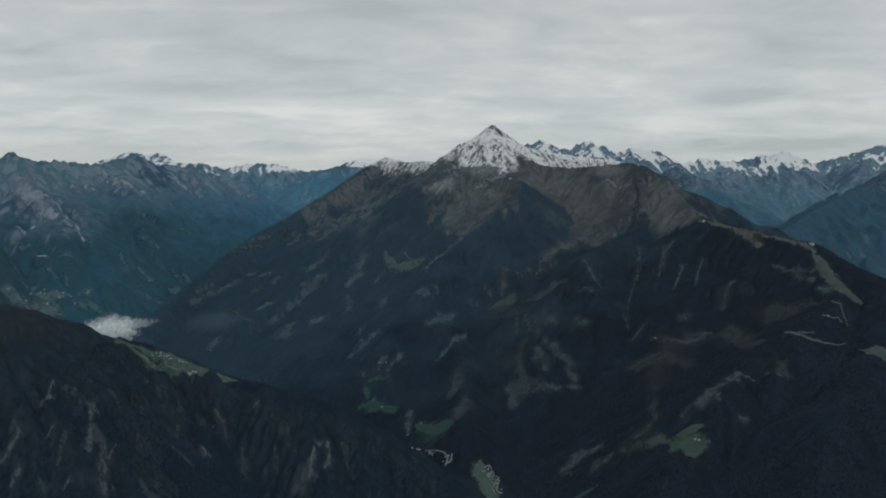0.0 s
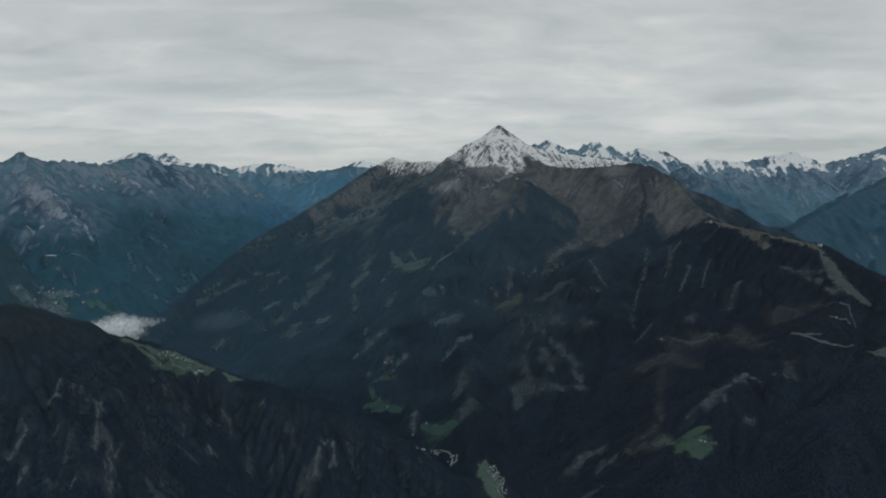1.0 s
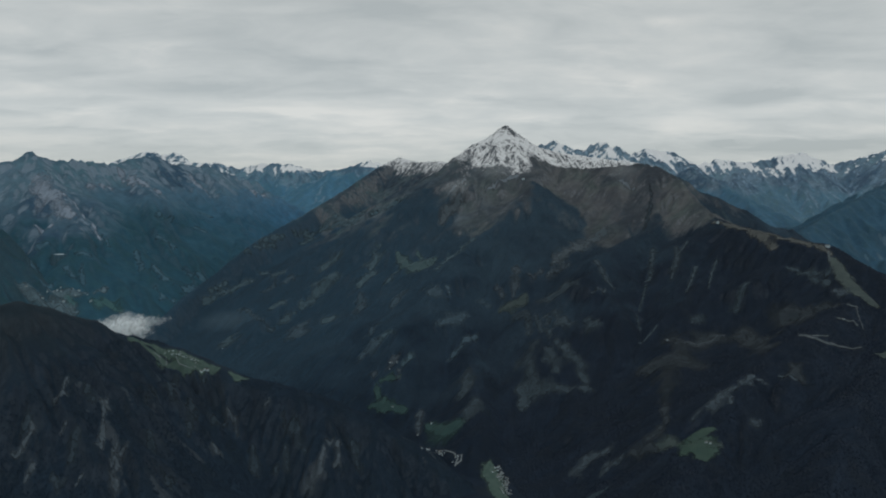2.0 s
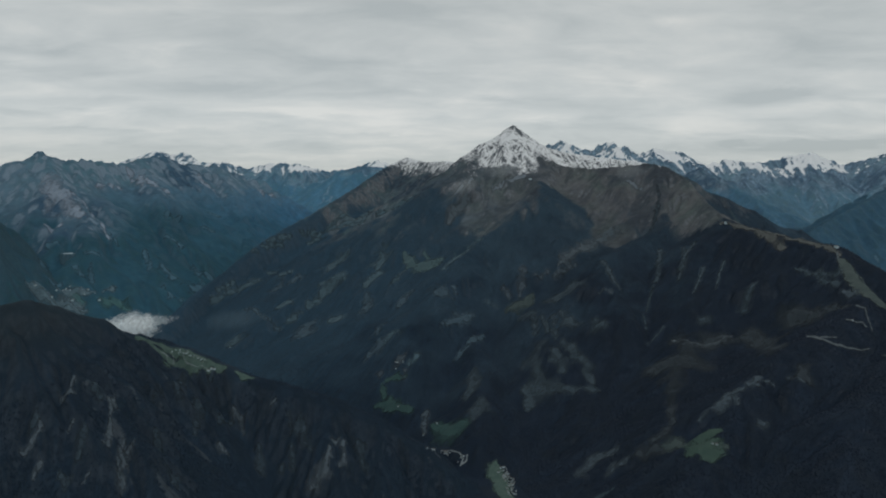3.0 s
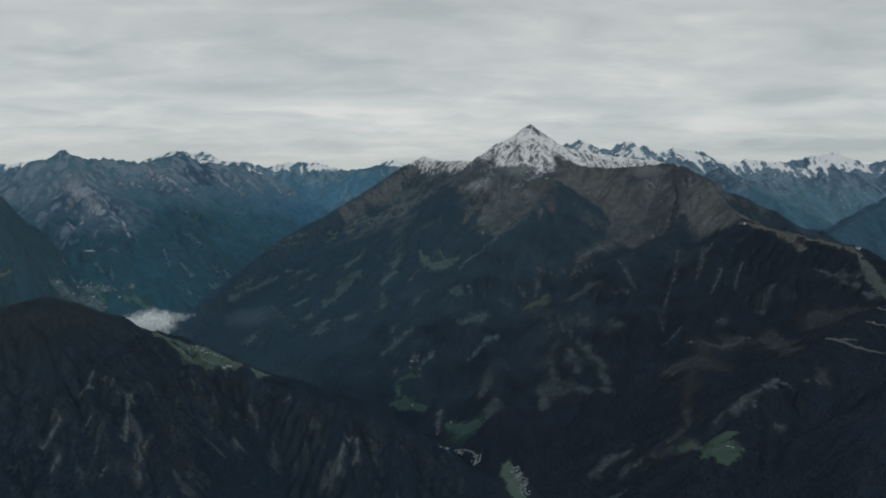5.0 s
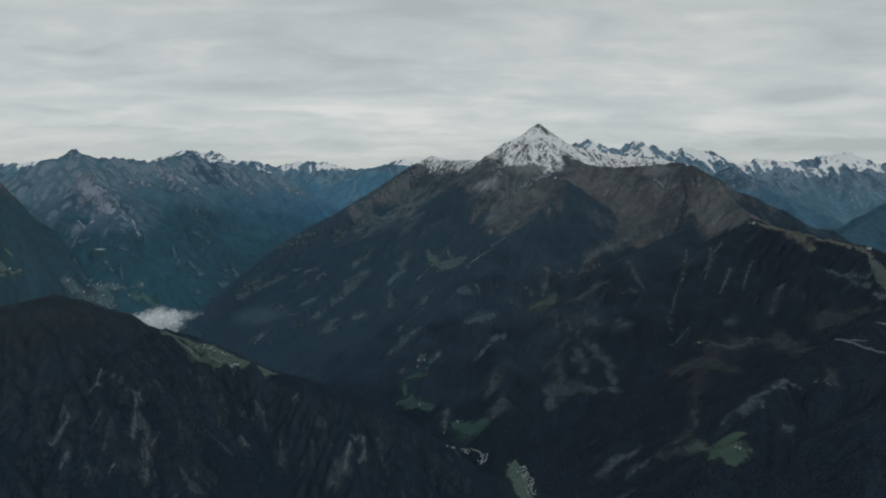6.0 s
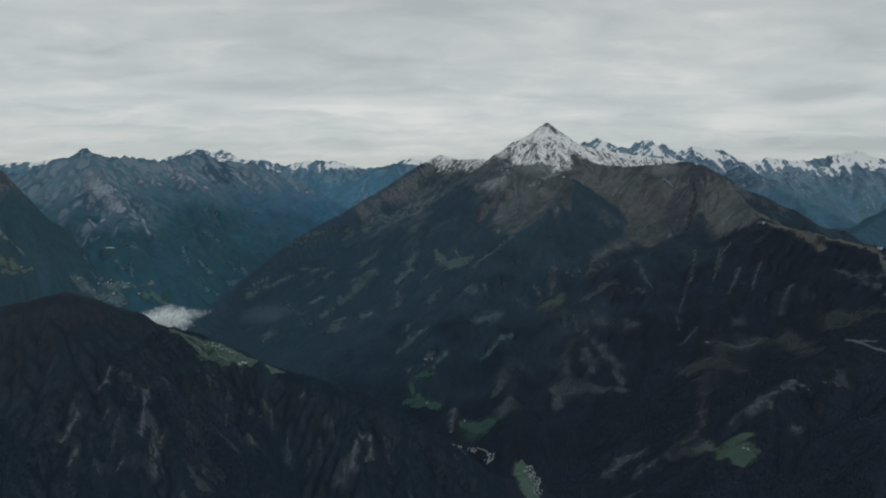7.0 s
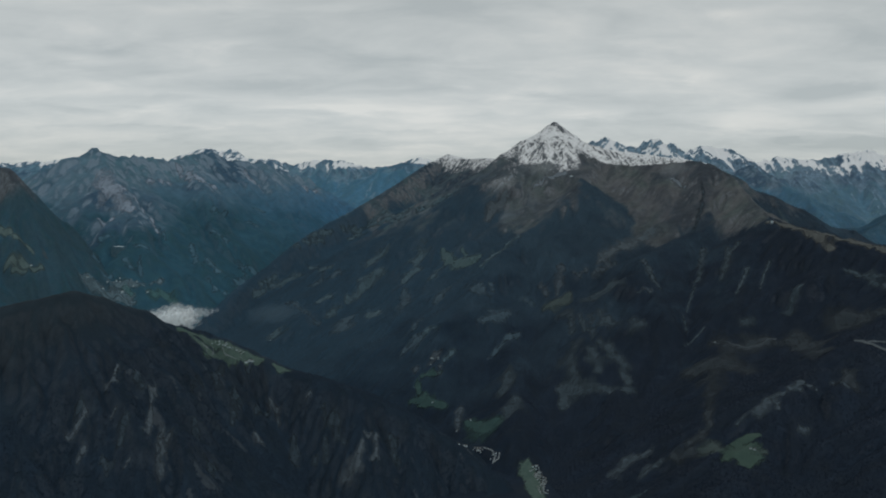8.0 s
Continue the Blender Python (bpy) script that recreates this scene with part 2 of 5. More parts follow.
def land_cover(field, snow_line, tree_line, seed, snow_wide=40, patch=0.30, rocks=0.0, rib=3.0, run=4, weight=0.75, fields=0.0, stands=(), tops=()):
    """Snow, alpine grass, clearings and the run of scree and heath, by altitude, steepness and hollows.
    fields: how far the snow lies in broad fields between rock faces; stands: x, y, reach and lift of the tree line there; tops: x, y, reach and amount of bare rock."""
    x0, y0, cell, h, X, Y, d, ruler = field
    gy, gx = np.gradient(h, cell)
    if isinstance(tree_line, tuple):
        tree_line = blurred(np.array(tree_line, dtype=float)[ruler], 12)
        tree_line = tree_line - 70 * smooth(-0.15, 0.45, blurred(gx, 10))
    if isinstance(snow_line, tuple):
        snow_line = blurred(np.array(snow_line, dtype=float)[ruler], 8)
    for sx, sy, reach, lift in stands:
        tree_line = tree_line + lift * np.exp(-((X - sx) ** 2 + (Y - sy) ** 2) / reach ** 2)
    steep = np.hypot(gx, gy)
    hollow = np.clip(blurred(h, 6) - h, -5, 5)
    n1, n2, n3 = fractal(X, Y, 60, 5, seed), fractal(X, Y, 18, 4, seed + 5), fractal(X, Y, 150, 4, seed + 9)
    fx, fy = blurred(gx, 8), blurred(gy, 8)
    n = np.hypot(fx, fy) + 1e-6
    ux, uy = fx / n, fy / n
    # rock ribs stand out of the snow along the fall line
    ribs, long = 0.0, 0.0
    for step in range(-run, run + 1):
        ribs = ribs + fractal(X + ux * step * cell * 1.6, Y + uy * step * cell * 1.6, rib * cell, 3, seed + 33)
    ribs = ribs / (2 * run + 1) * (1.0 + 0.4 * run)
    # scree, grass and heath in long tongues down the slope
    for step in range(-6, 7):
        long = long + fractal(X + ux * step * cell * 3, Y + uy * step * cell * 3, 9 * cell, 3, seed + 51)
    tone = 0.5 + 2.0 * long / 13 + 0.22 * n1 + 0.10 * n2 + 0.02 * np.clip(blurred(h, 24) - h, -8, 8)
    deep = h + 50 * n1 + 16 * n2 + 1.5 * hollow
    snow = smooth(snow_line - snow_wide, snow_line + snow_wide, deep)
    broad = fractal(X, Y, 150, 3, seed + 61) + 0.6 * fractal(X, Y, 48, 4, seed + 67) + 0.25 * np.clip(gx, -1, 1)
    for sx, sy, reach, amount in tops:
        rocks = rocks + amount * np.exp(-((X - sx) ** 2 + (Y - sy) ** 2) / reach ** 2)
    rocky = smooth(0.0, 0.8, rocks + weight * ribs + 0.5 * (steep - 0.95) + (0.45 - 0.3 * fields) * n1 + 0.35 * n2 + fields * broad - 0.03 * hollow)
    snow = snow * (1 - 0.9 * rocky)
    if fields:
        snow = smooth(0.28, 0.62, snow)
    grass = smooth(tree_line - 34, tree_line + 34, h + 100 * n3 + 40 * n1 + 14 * n2 + 1.5 * hollow)
    # clearings run down the slope: noise drawn out along the fall line
    total = 0.0
    for step in range(-5, 6):
        total = total + gradient_noise((X + ux * step * 9) / 26, (Y + uy * step * 9) / 26, seed + 21)
    patch = patch - 0.3 * grass
    strip = smooth(patch, patch + 0.12 + 0.25 * grass, total / 11 * 2.4 + 0.12 * n2 + 0.35 * n3 - 0.1)
    return snow, grass, strip * (1 - snow), np.clip(tone, 0, 1)


def mountain_material(name, forest, grass, clearing, rock, grain=1.0, snow=(0.74, 0.77, 0.8), hazed_wood=None, relief=0.6, stands=(), mottle=1.0):
    """stands: another tone in part of the woods (other growth, or haze put into the colour): its colour, how it gains
    along x, y and z, and the start of that.
    """
    m = bpy.data.materials.new(name)
    m.use_nodes = True
    t = m.node_tree
    bsdf = t.nodes["Principled BSDF"]
    bsdf.inputs["Roughness"].default_value = 0.9
    bsdf.inputs["Specular IOR Level"].default_value = 0.1
    cover = t.nodes.new("ShaderNodeAttribute")
    cover.attribute_name = "cover"
    part3 = t.nodes.new("ShaderNodeSeparateColor")
    link(t, cover.outputs["Color"], part3.inputs[0])
    place = t.nodes.new("ShaderNodeTexCoord")

    def speck(scale, detail, rough=0.6):
        n = node(t, "ShaderNodeTexNoise", Scale=scale / grain, Detail=detail, Roughness=rough)
        link(t, place.outputs["Object"], n.inputs["Vector"])
        return n.outputs[0]

    upright = t.nodes.new("ShaderNodeMapping")
    upright.inputs["Scale"].default_value = (1.0, 1.0, 0.22)
    link(t, place.outputs["Object"], upright.inputs["Vector"])
    run = node(t, "ShaderNodeTexNoise", Scale=0.16 / grain, Detail=6.0, Roughness=0.65, Distortion=0.4)
    link(t, upright.outputs[0], run.inputs["Vector"])
    runnels = run.outputs[0]
    fine, mid, broad = speck(0.35, 4.0, 0.7), speck(0.06, 5.0), speck(0.012, 4.0)

    def toned(colour, low, high, by):
        return mix_colour(t, by, tuple(c * low for c in colour), tuple(min(c * high, 0.95) for c in colour))

    spread = ramp(t, fine, [(0.3, 0.0), (0.7, 1.0)])
    blotch = ramp(t, mid, [(0.32, 0.0), (0.68, 1.0)])
    woods = mix_colour(t, blotch, toned(forest, 0.82, 1.08, spread), toned((forest[0] * 1.2, forest[1] * 1.04, forest[2] * 0.88), 0.88, 1.2, spread))
    tone = cover.outputs["Alpha"]
    woods = mix_colour(t, math_node(t, "MULTIPLY", ramp(t, tone, [(0.35, 0.0), (0.75, 1.0)]), 0.45), woods, toned(forest, 1.1, 1.75, blotch))
    side = t.nodes.new("ShaderNodeSeparateXYZ")
    link(t, place.outputs["Object"], side.inputs[0])
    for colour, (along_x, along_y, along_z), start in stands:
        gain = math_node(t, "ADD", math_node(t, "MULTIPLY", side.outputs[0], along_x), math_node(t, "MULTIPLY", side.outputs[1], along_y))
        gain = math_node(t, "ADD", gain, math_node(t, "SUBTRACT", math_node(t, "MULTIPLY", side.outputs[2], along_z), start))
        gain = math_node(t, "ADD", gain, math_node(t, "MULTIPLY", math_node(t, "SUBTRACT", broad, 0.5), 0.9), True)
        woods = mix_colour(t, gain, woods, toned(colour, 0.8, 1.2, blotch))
    if hazed_wood:  # haze painted over the woods towards the west and the valley head
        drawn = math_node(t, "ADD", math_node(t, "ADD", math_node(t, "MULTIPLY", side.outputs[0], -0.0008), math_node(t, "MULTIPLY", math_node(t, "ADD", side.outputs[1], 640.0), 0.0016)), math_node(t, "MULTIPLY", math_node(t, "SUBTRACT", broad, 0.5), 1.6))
        eastward = math_node(t, "ADD", math_node(t, "ADD", math_node(t, "MULTIPLY", side.outputs[0], 0.0013), 0.42), math_node(t, "MULTIPLY", math_node(t, "SUBTRACT", broad, 0.5), 1.2))
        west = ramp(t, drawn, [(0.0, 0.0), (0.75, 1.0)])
        woods = mix_colour(t, west, woods, toned(hazed_wood, 0.75, 1.2, spread))
    huge = speck(0.0055, 4.0)
    g = grass
    turf = mix_colour(t, ramp(t, broad, [(0.38, 0.0), (0.62, 1.0)]), toned((g[0] * 0.99, g[1] * 0.94, g[2] * 0.92), 0.82, 1.18, blotch), toned((g[0] * 0.74, g[1] * 0.86, g[2] * 0.80), 0.78, 1.2, blotch))
    turf = mix_colour(t, ramp(t, huge, [(0.42, 0.0), (0.60, 0.95)]), turf, toned((g[0] * 0.36, g[1] * 0.44, g[2] * 0.52), 0.7, 1.25, blotch))
    open_land = toned(clearing, 0.65, 1.25, blotch)
    stone = toned(rock, 1 - 0.5 * mottle, 1 + 0.45 * mottle, ramp(t, runnels, [(0.35, 0.0), (0.65, 1.0)]))
    turf = mix_colour(t, math_node(t, "MULTIPLY", ramp(t, runnels, [(0.50, 0.0), (0.74, 1.0)]), 0.12), turf, stone)
    turf = mix_colour(t, math_node(t, "MULTIPLY", ramp(t, tone, [(0.30, 1.0), (0.50, 0.0)]), 0.75 * mottle), turf, toned((g[0] * 0.40, g[1] * 0.44, g[2] * 0.50), 0.8, 1.2, blotch))
    turf = mix_colour(t, math_node(t, "MULTIPLY", ramp(t, tone, [(0.56, 0.0), (0.80, 1.0)]), 0.55 * mottle), turf, toned(rock, 0.75, 1.15, blotch))
    normal = t.nodes.new("ShaderNodeNewGeometry")
    axes = t.nodes.new("ShaderNodeSeparateXYZ")
    link(t, normal.outputs["Normal"], axes.inputs[0])
    wobble = math_node(t, "ADD", axes.outputs[2], math_node(t, "MULTIPLY", math_node(t, "SUBTRACT", mid, 0.5), 0.5))
    cliff = ramp(t, wobble, [(0.58, 1.0), (0.70, 0.0)])
    ground_colour = mix_colour(t, part3.outputs[1], woods, turf)
    edge = math_node(t, "ADD", part3.outputs[2], math_node(t, "MULTIPLY", math_node(t, "SUBTRACT", fine, 0.5), 0.9))
    patchy = ramp(t, edge, [(0.42, 0.0), (0.62, 1.0)])
    ground_colour = mix_colour(t, math_node(t, "MULTIPLY", patchy, 0.85), ground_colour, open_land)
    if hazed_wood:  # the haze's blue put into the ground colour on that side
        haze_tint = t.nodes.new("ShaderNodeMix")
        haze_tint.data_type, haze_tint.blend_type = "RGBA", "MULTIPLY"
        link(t, ramp(t, eastward, [(-0.0, 1.0), (0.5, 0.0)]), haze_tint.inputs[0])
        link(t, ground_colour, haze_tint.inputs[6])
        haze_tint.inputs[7].default_value = (0.82, 0.97, 1.04, 1)
        ground_colour = haze_tint.outputs[2]
        dry = t.nodes.new("ShaderNodeMix")
        dry.data_type, dry.blend_type = "RGBA", "MULTIPLY"
        link(t, math_node(t, "MULTIPLY", ramp(t, eastward, [(0.25, 0.0), (0.75, 1.0)]), part3.outputs[1]), dry.inputs[0])
        link(t, ground_colour, dry.inputs[6])
        dry.inputs[7].default_value = (1.05, 0.955, 0.91, 1)
        ground_colour = dry.outputs[2]
    bare = math_node(t, "MULTIPLY", cliff, math_node(t, "ADD", math_node(t, "MULTIPLY", part3.outputs[1], 0.75), 0.12))
    ground_colour = mix_colour(t, bare, ground_colour, stone)
    drift = math_node(t, "ADD", part3.outputs[0], math_node(t, "MULTIPLY", math_node(t, "SUBTRACT", runnels, 0.5), 1.5))
    flake = math_node(t, "ADD", drift, math_node(t, "MULTIPLY", math_node(t, "SUBTRACT", mid, 0.5), 0.6))
    white = math_node(t, "MULTIPLY", ramp(t, flake, [(0.25, 0.0), (0.80, 1.0)]), ramp(t, part3.outputs[0], [(0.02, 0.0), (0.2, 1.0)]))
    ground_colour = mix_colour(t, white, mix_colour(t, ramp(t, part3.outputs[0], [(0.1, 0.0), (0.3, 1.0)]), ground_colour, stone), snow)
    link(t, ground_colour, bsdf.inputs["Base Color"])
    bump = node(t, "ShaderNodeBump", Strength=relief, Distance=2.5 * grain)
    link(t, math_node(t, "ADD", fine, math_node(t, "MULTIPLY", mid, 1.5)), bump.inputs["Height"])
    link(t, bump.outputs[0], bsdf.inputs["Normal"])
    return m


# Main slope: its second wood tone is haze painted in with distance.
MAT_MAIN = mountain_material("mountain_slope", (0.0130, 0.0224, 0.0378), (0.100, 0.120, 0.138), (0.047, 0.074, 0.090), (0.125, 0.14, 0.158), hazed_wood=(0.033, 0.061, 0.088), relief=0.4, mottle=0.72, snow=(0.70, 0.725, 0.75))
MAT_NEAR = mountain_material("near_forest_slope", (0.0143, 0.0278, 0.046), (0.043, 0.055, 0.064), (0.048, 0.064, 0.08), (0.105, 0.12, 0.138), relief=0.4,
                             stands=(((0.0186, 0.0305, 0.0410), (-0.008, 0.0, 0.0143), 3.1),))
# Hill and the ranges behind it: distance haze is mixed into the base colours.
MAT_HILL = mountain_material("hill_slope", (0.024, 0.067, 0.100), (0.095, 0.110, 0.128), (0.062, 0.09, 0.108), (0.11, 0.13, 0.15), relief=0.35)
MAT_LEFT = mountain_material("hazed_valley_side", (0.024, 0.075, 0.115), (0.104, 0.184, 0.254), (0.080, 0.15, 0.20), (0.178, 0.248, 0.316), 1.6, relief=0.32, mottle=0.24,
                             # both extra tones paint haze: thicker at the valley head and higher up
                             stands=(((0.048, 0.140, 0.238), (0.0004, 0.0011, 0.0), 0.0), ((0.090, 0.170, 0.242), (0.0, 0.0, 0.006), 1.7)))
MAT_FAR = mountain_material("hazed_high_range", (0.058, 0.155, 0.250), (0.135, 0.245, 0.34), (0.13, 0.225, 0.31), (0.165, 0.25, 0.325), 1.6, (0.74, 0.77, 0.8), relief=0.4)
MAT_RIGHT = mountain_material("hazed_side_range", (0.080, 0.168, 0.248), (0.170, 0.258, 0.342), (0.156, 0.246, 0.330), (0.162, 0.246, 0.330), 1.6, (0.74, 0.77, 0.8), relief=0.5)
MAT_RIDGE = mountain_material("hazed_cross_ridge", (0.033, 0.084, 0.136), (0.072, 0.126, 0.175), (0.078, 0.138, 0.190), (0.10, 0.15, 0.20), 1.6, relief=0.4)
MAT_SPUR = mountain_material("hazed_spur", (0.055, 0.135, 0.218), (0.137, 0.218, 0.289), (0.117, 0.195, 0.267), (0.150, 0.215, 0.280), 1.6, relief=0.4)
# ---- mountains ----
COVERS = {}


def mountain(name, field, cover, material, label, keep=None):
    """A mountain in its zones: snow cap, open alpine slope and forest slope."""
    X, Y, h = field[4], field[5], field[3]
    COVERS[name] = cover
    base = new(name)
    base.location = (float(X.mean()), float(Y.mean()), 0)
    corner = lambda v: (v[:-1, :-1] + v[1:, 1:] + v[:-1, 1:] + v[1:, :-1]) / 4
    there = np.ones(corner(h).shape, dtype=bool) if keep is None else corner(keep * 1.0) > 0
    white, open_slope = corner(cover[0]) > 0.35, corner(cover[1]) > 0.5
    zones = (("snow_cap", there & white, "thin fresh snow over grey rock"), ("alpine_slope", there & ~white & open_slope, "brown autumn grass and bare rock"),
             ("forest_slope", there & ~white & ~open_slope, "dark spruce forest slope"))
    for part_name, faces, words in zones:
        if faces.sum() > 20:
            me = sheet_mesh(part_name, X - base.location.x, Y - base.location.y, h, cover, material, faces, True)
            ob = tagged(new(part_name, me), words, kind="stuff" if material in (MAT_FAR, MAT_RIGHT) and part_name != "forest_slope" else "")
            ob.parent = base
    return tagged(base, label, "mountain")


crest_west = [(-674, 1480, 95), (-656, 1560, 126), (-649, 1640, 147), (-625, 1700, 173), (-565, 1800, 236), (-527, 1860, 269), (-444, 2000, 324), (-358, 2200, 396), (-289, 2400, 465), (-216, 2560, 516)]
crest_main = [(-216, 2560, 516), (-129, 2420, 492), (-66, 2330, 494), (11, 2190, 482), (49, 2120, 509), (79, 2070, 530), (99, 2045, 547), (116, 2020, 567), (145, 2000, 585)]
crest_main_b = [(145, 2000, 582), (171, 1975, 555), (196, 1950, 526), (231, 1900, 483), (273, 1850, 461), (349, 1800, 454), (413, 1760, 458), (465, 1720, 465), (497, 1680, 458), (520, 1590, 424), (522, 1460, 374), (517, 1320, 338)]
front_rib = [(145, 2000, 583), (160, 1955, 526), (132, 1880, 464), (99, 1800, 404)]
snow_ridge = [(145, 2000, 582), (195, 2020, 555), (241, 2050, 527), (308, 2100, 513), (416, 2150, 500), (531, 2150, 489), (601, 2080, 471)]
crest_main_c = [(517, 1320, 338), (570, 1240, 322), (627, 1150, 306), (641, 1090, 288), (665, 1000, 256), (704, 900, 211)]
spur_a = [(231, 1900, 483), (192, 1790, 425), (199, 1690, 407), (128, 1590, 348), (61, 1500, 298), (13, 1420, 264), (-10, 1350, 227), (6, 1230, 163), (38, 1080, 107), (37, 920, 61)]
spur_b = [(2, 2200, 486), (-75, 2030, 422), (-116, 1920, 380), (-138, 1740, 302), (-158, 1500, 214), (-159, 1290, 129), (-153, 1120, 67)]
spur_c = [(-405, 2085, 350), (-320, 1960, 298), (-361, 1750, 227), (-403, 1560, 153), (-423, 1400, 94)]
spur_d = [(485, 1680, 457), (432, 1440, 319), (299, 1330, 274), (247, 1230, 205), (198, 1070, 119), (176, 900, 69)]
spur_e = [(517, 1320, 338), (463, 1200, 251), (374, 1080, 173), (307, 900, 132), (242, 760, 93)]
spur_f = [(627, 1150, 306), (604, 1000, 242), (463, 880, 206), (368, 830, 164), (287, 740, 116), (228, 660, 85)]
spur_g = [(665, 1000, 256), (570, 860, 204), (456, 740, 167), (360, 620, 116)]
main_field = make_field("main", -900, 1050, 480, 2800, 3.3, [
    (crest_west, 1.15, 6), (crest_main, 0.85, 3), (crest_main_b, (1.15, 0.72), 3), (crest_main_c, 0.7, 6), (spur_a, 0.6, 12), (spur_b, 0.6, 12), (spur_c, 0.95, 12), (spur_d, 0.6, 15), (spur_e, 0.6, 15),
    (spur_f, 0.6, 20), (spur_g, 0.6, 20), (snow_ridge, 0.75, 3), (front_rib, 0.95, 4)], 20, 11, crest=7)
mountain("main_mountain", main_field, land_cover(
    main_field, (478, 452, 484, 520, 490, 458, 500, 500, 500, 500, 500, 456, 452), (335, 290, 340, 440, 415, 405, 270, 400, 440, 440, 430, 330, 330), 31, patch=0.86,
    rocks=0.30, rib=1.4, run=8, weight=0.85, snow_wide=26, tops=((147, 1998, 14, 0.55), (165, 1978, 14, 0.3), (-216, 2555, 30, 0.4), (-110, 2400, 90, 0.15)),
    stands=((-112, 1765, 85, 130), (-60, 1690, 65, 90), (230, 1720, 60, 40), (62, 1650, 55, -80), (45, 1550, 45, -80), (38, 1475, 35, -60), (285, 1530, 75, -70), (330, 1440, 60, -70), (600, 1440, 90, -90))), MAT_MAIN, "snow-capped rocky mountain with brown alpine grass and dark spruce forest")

crest_near = [(-760, 620, 215), (-650, 668, 232), (-600, 692, 243), (-564, 715, 255), (-532, 738, 262), (-507, 760, 267), (-490, 785, 257), (-457, 820, 235), (-424, 850, 208), (-404, 880, 194), (-376, 890, 183), (-348, 895, 170), (-322, 895, 158), (-278, 890, 141), (-230, 880, 134), (-168, 870, 120), (-107, 860, 97), (-47, 850, 66), (4, 820, 36), (39, 800, 15)]
near_field = make_field("near", -950, 120, 420, 1150, 3.0, [(crest_near, 0.95, 14)], None, 23, rough=14, size=140, cut=(20000, 40, 4))
mountain("near_ridge", near_field, land_cover(near_field, 900, 900, 47, patch=0.44 + 0.3 * smooth(160, 215, near_field[3])), MAT_NEAR, "steep dark forested ridge with pale rock streaks", near_field[3] > -60)

crest_left = [(-1560, 2050, 330), (-1496, 2100, 383), (-1440, 2150, 446), (-1405, 2172, 492), (-1387, 2180, 514), (-1347, 2230, 487), (-1310, 2330, 494), (-1266, 2450, 485), (-1237, 2560, 510), (-1187, 2640, 520),
              (-1130, 2740, 494), (-1057, 2850, 480), (-971, 2950, 452), (-889, 3000, 415), (-715, 3000, 317), (-596, 2900, 237)]
left_a = [(-1387, 2180, 510), (-1212, 2000, 405), (-1064, 1850, 327), (-956, 1680, 249)]
left_d = [(-956, 1680, 249), (-910, 1610, 190), (-870, 1540, 130), (-850, 1500, 70)]
left_b = [(-1237, 2560, 510), (-1068, 2300, 386), (-884, 2000, 254), (-761, 1780, 149)]
left_c = [(-1057, 2850, 497), (-903, 2600, 363), (-745, 2300, 232), (-667, 2000, 169)]
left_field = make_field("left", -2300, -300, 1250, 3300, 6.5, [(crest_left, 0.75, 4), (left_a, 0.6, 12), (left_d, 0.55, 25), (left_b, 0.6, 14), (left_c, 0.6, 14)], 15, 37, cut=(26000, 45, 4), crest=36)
mountain("valley_side_mountain", left_field, land_cover(left_field, 545, (385, 300, 310, 395, 405), 53, snow_wide=30, patch=0.82, stands=((-1240, 2010, 110, -60), (-1060, 1800, 70, -60))), MAT_LEFT, "forested valley side tinted blue-green for haze under a grey rock crest")

crest_hill = [(-2000, 1500, 440), (-1559, 1500, 430), (-1335, 1500, 442), (-1170, 1500, 433), (-1128, 1470, 405), (-1110, 1430, 330), (-1100, 1390, 250), (-1095, 1340, 150), (-1090, 1280, 50)]
hill_spur = [(-1335, 1500, 442), (-1200, 1350, 320), (-1060, 1240, 240), (-1020, 1180, 190), (-1000, 1090, 90)]
hill_field = make_field("hill", -2000, -300, 700, 1950, 6.0, [(crest_hill, 1.3, 8), (hill_spur, 1.1, 20)], None, 43, cut=(15000, 40, 4))
mountain("wooded_hill", hill_field, land_cover(hill_field, 900, 375, 59, patch=0.75), MAT_HILL, "dark wooded hill with brown grass on its top", hill_field[3] > -20)

crest_far_l = [(-3370, 4100, 512), (-2683, 4100, 546), (-2510, 4150, 513), (-2170, 4200, 549), (-2046, 4200, 591), (-1932, 4200, 626), (-1806, 4150, 603), (-1726, 4150, 613), (-1662, 4200, 560),
               (-1504, 4200, 563), (-1381, 4250, 516), (-1223, 4200, 556), (-1031, 4200, 546), (-849, 4250, 502), (-689, 4250, 530), (-540, 4200, 574), (-435, 4200, 549), (-84, 4200, 515)]
far_l_field = make_field("far_l", -3400, 0, 3500, 4700, 9.0, [(crest_far_l, 0.75, 4)], 10, 61, rough=30, cut=(12000, 40, 3), crest=38)
mountain("far_snow_range", far_l_field, land_cover(far_l_field, 500, 430, 67, snow_wide=34, rib=2.2, run=2, rocks=0.40, weight=0.6, fields=1.1), MAT_FAR, "distant snow-dusted mountain range tinted blue for haze")
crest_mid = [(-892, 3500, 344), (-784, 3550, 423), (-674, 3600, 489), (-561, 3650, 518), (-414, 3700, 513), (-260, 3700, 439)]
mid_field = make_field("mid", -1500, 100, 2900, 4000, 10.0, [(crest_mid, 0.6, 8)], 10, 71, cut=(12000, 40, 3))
mountain("valley_head_mountain", mid_field, land_cover(mid_field, 545, 470, 73), MAT_FAR, "distant forested mountain at the valley head, tinted blue for haze")
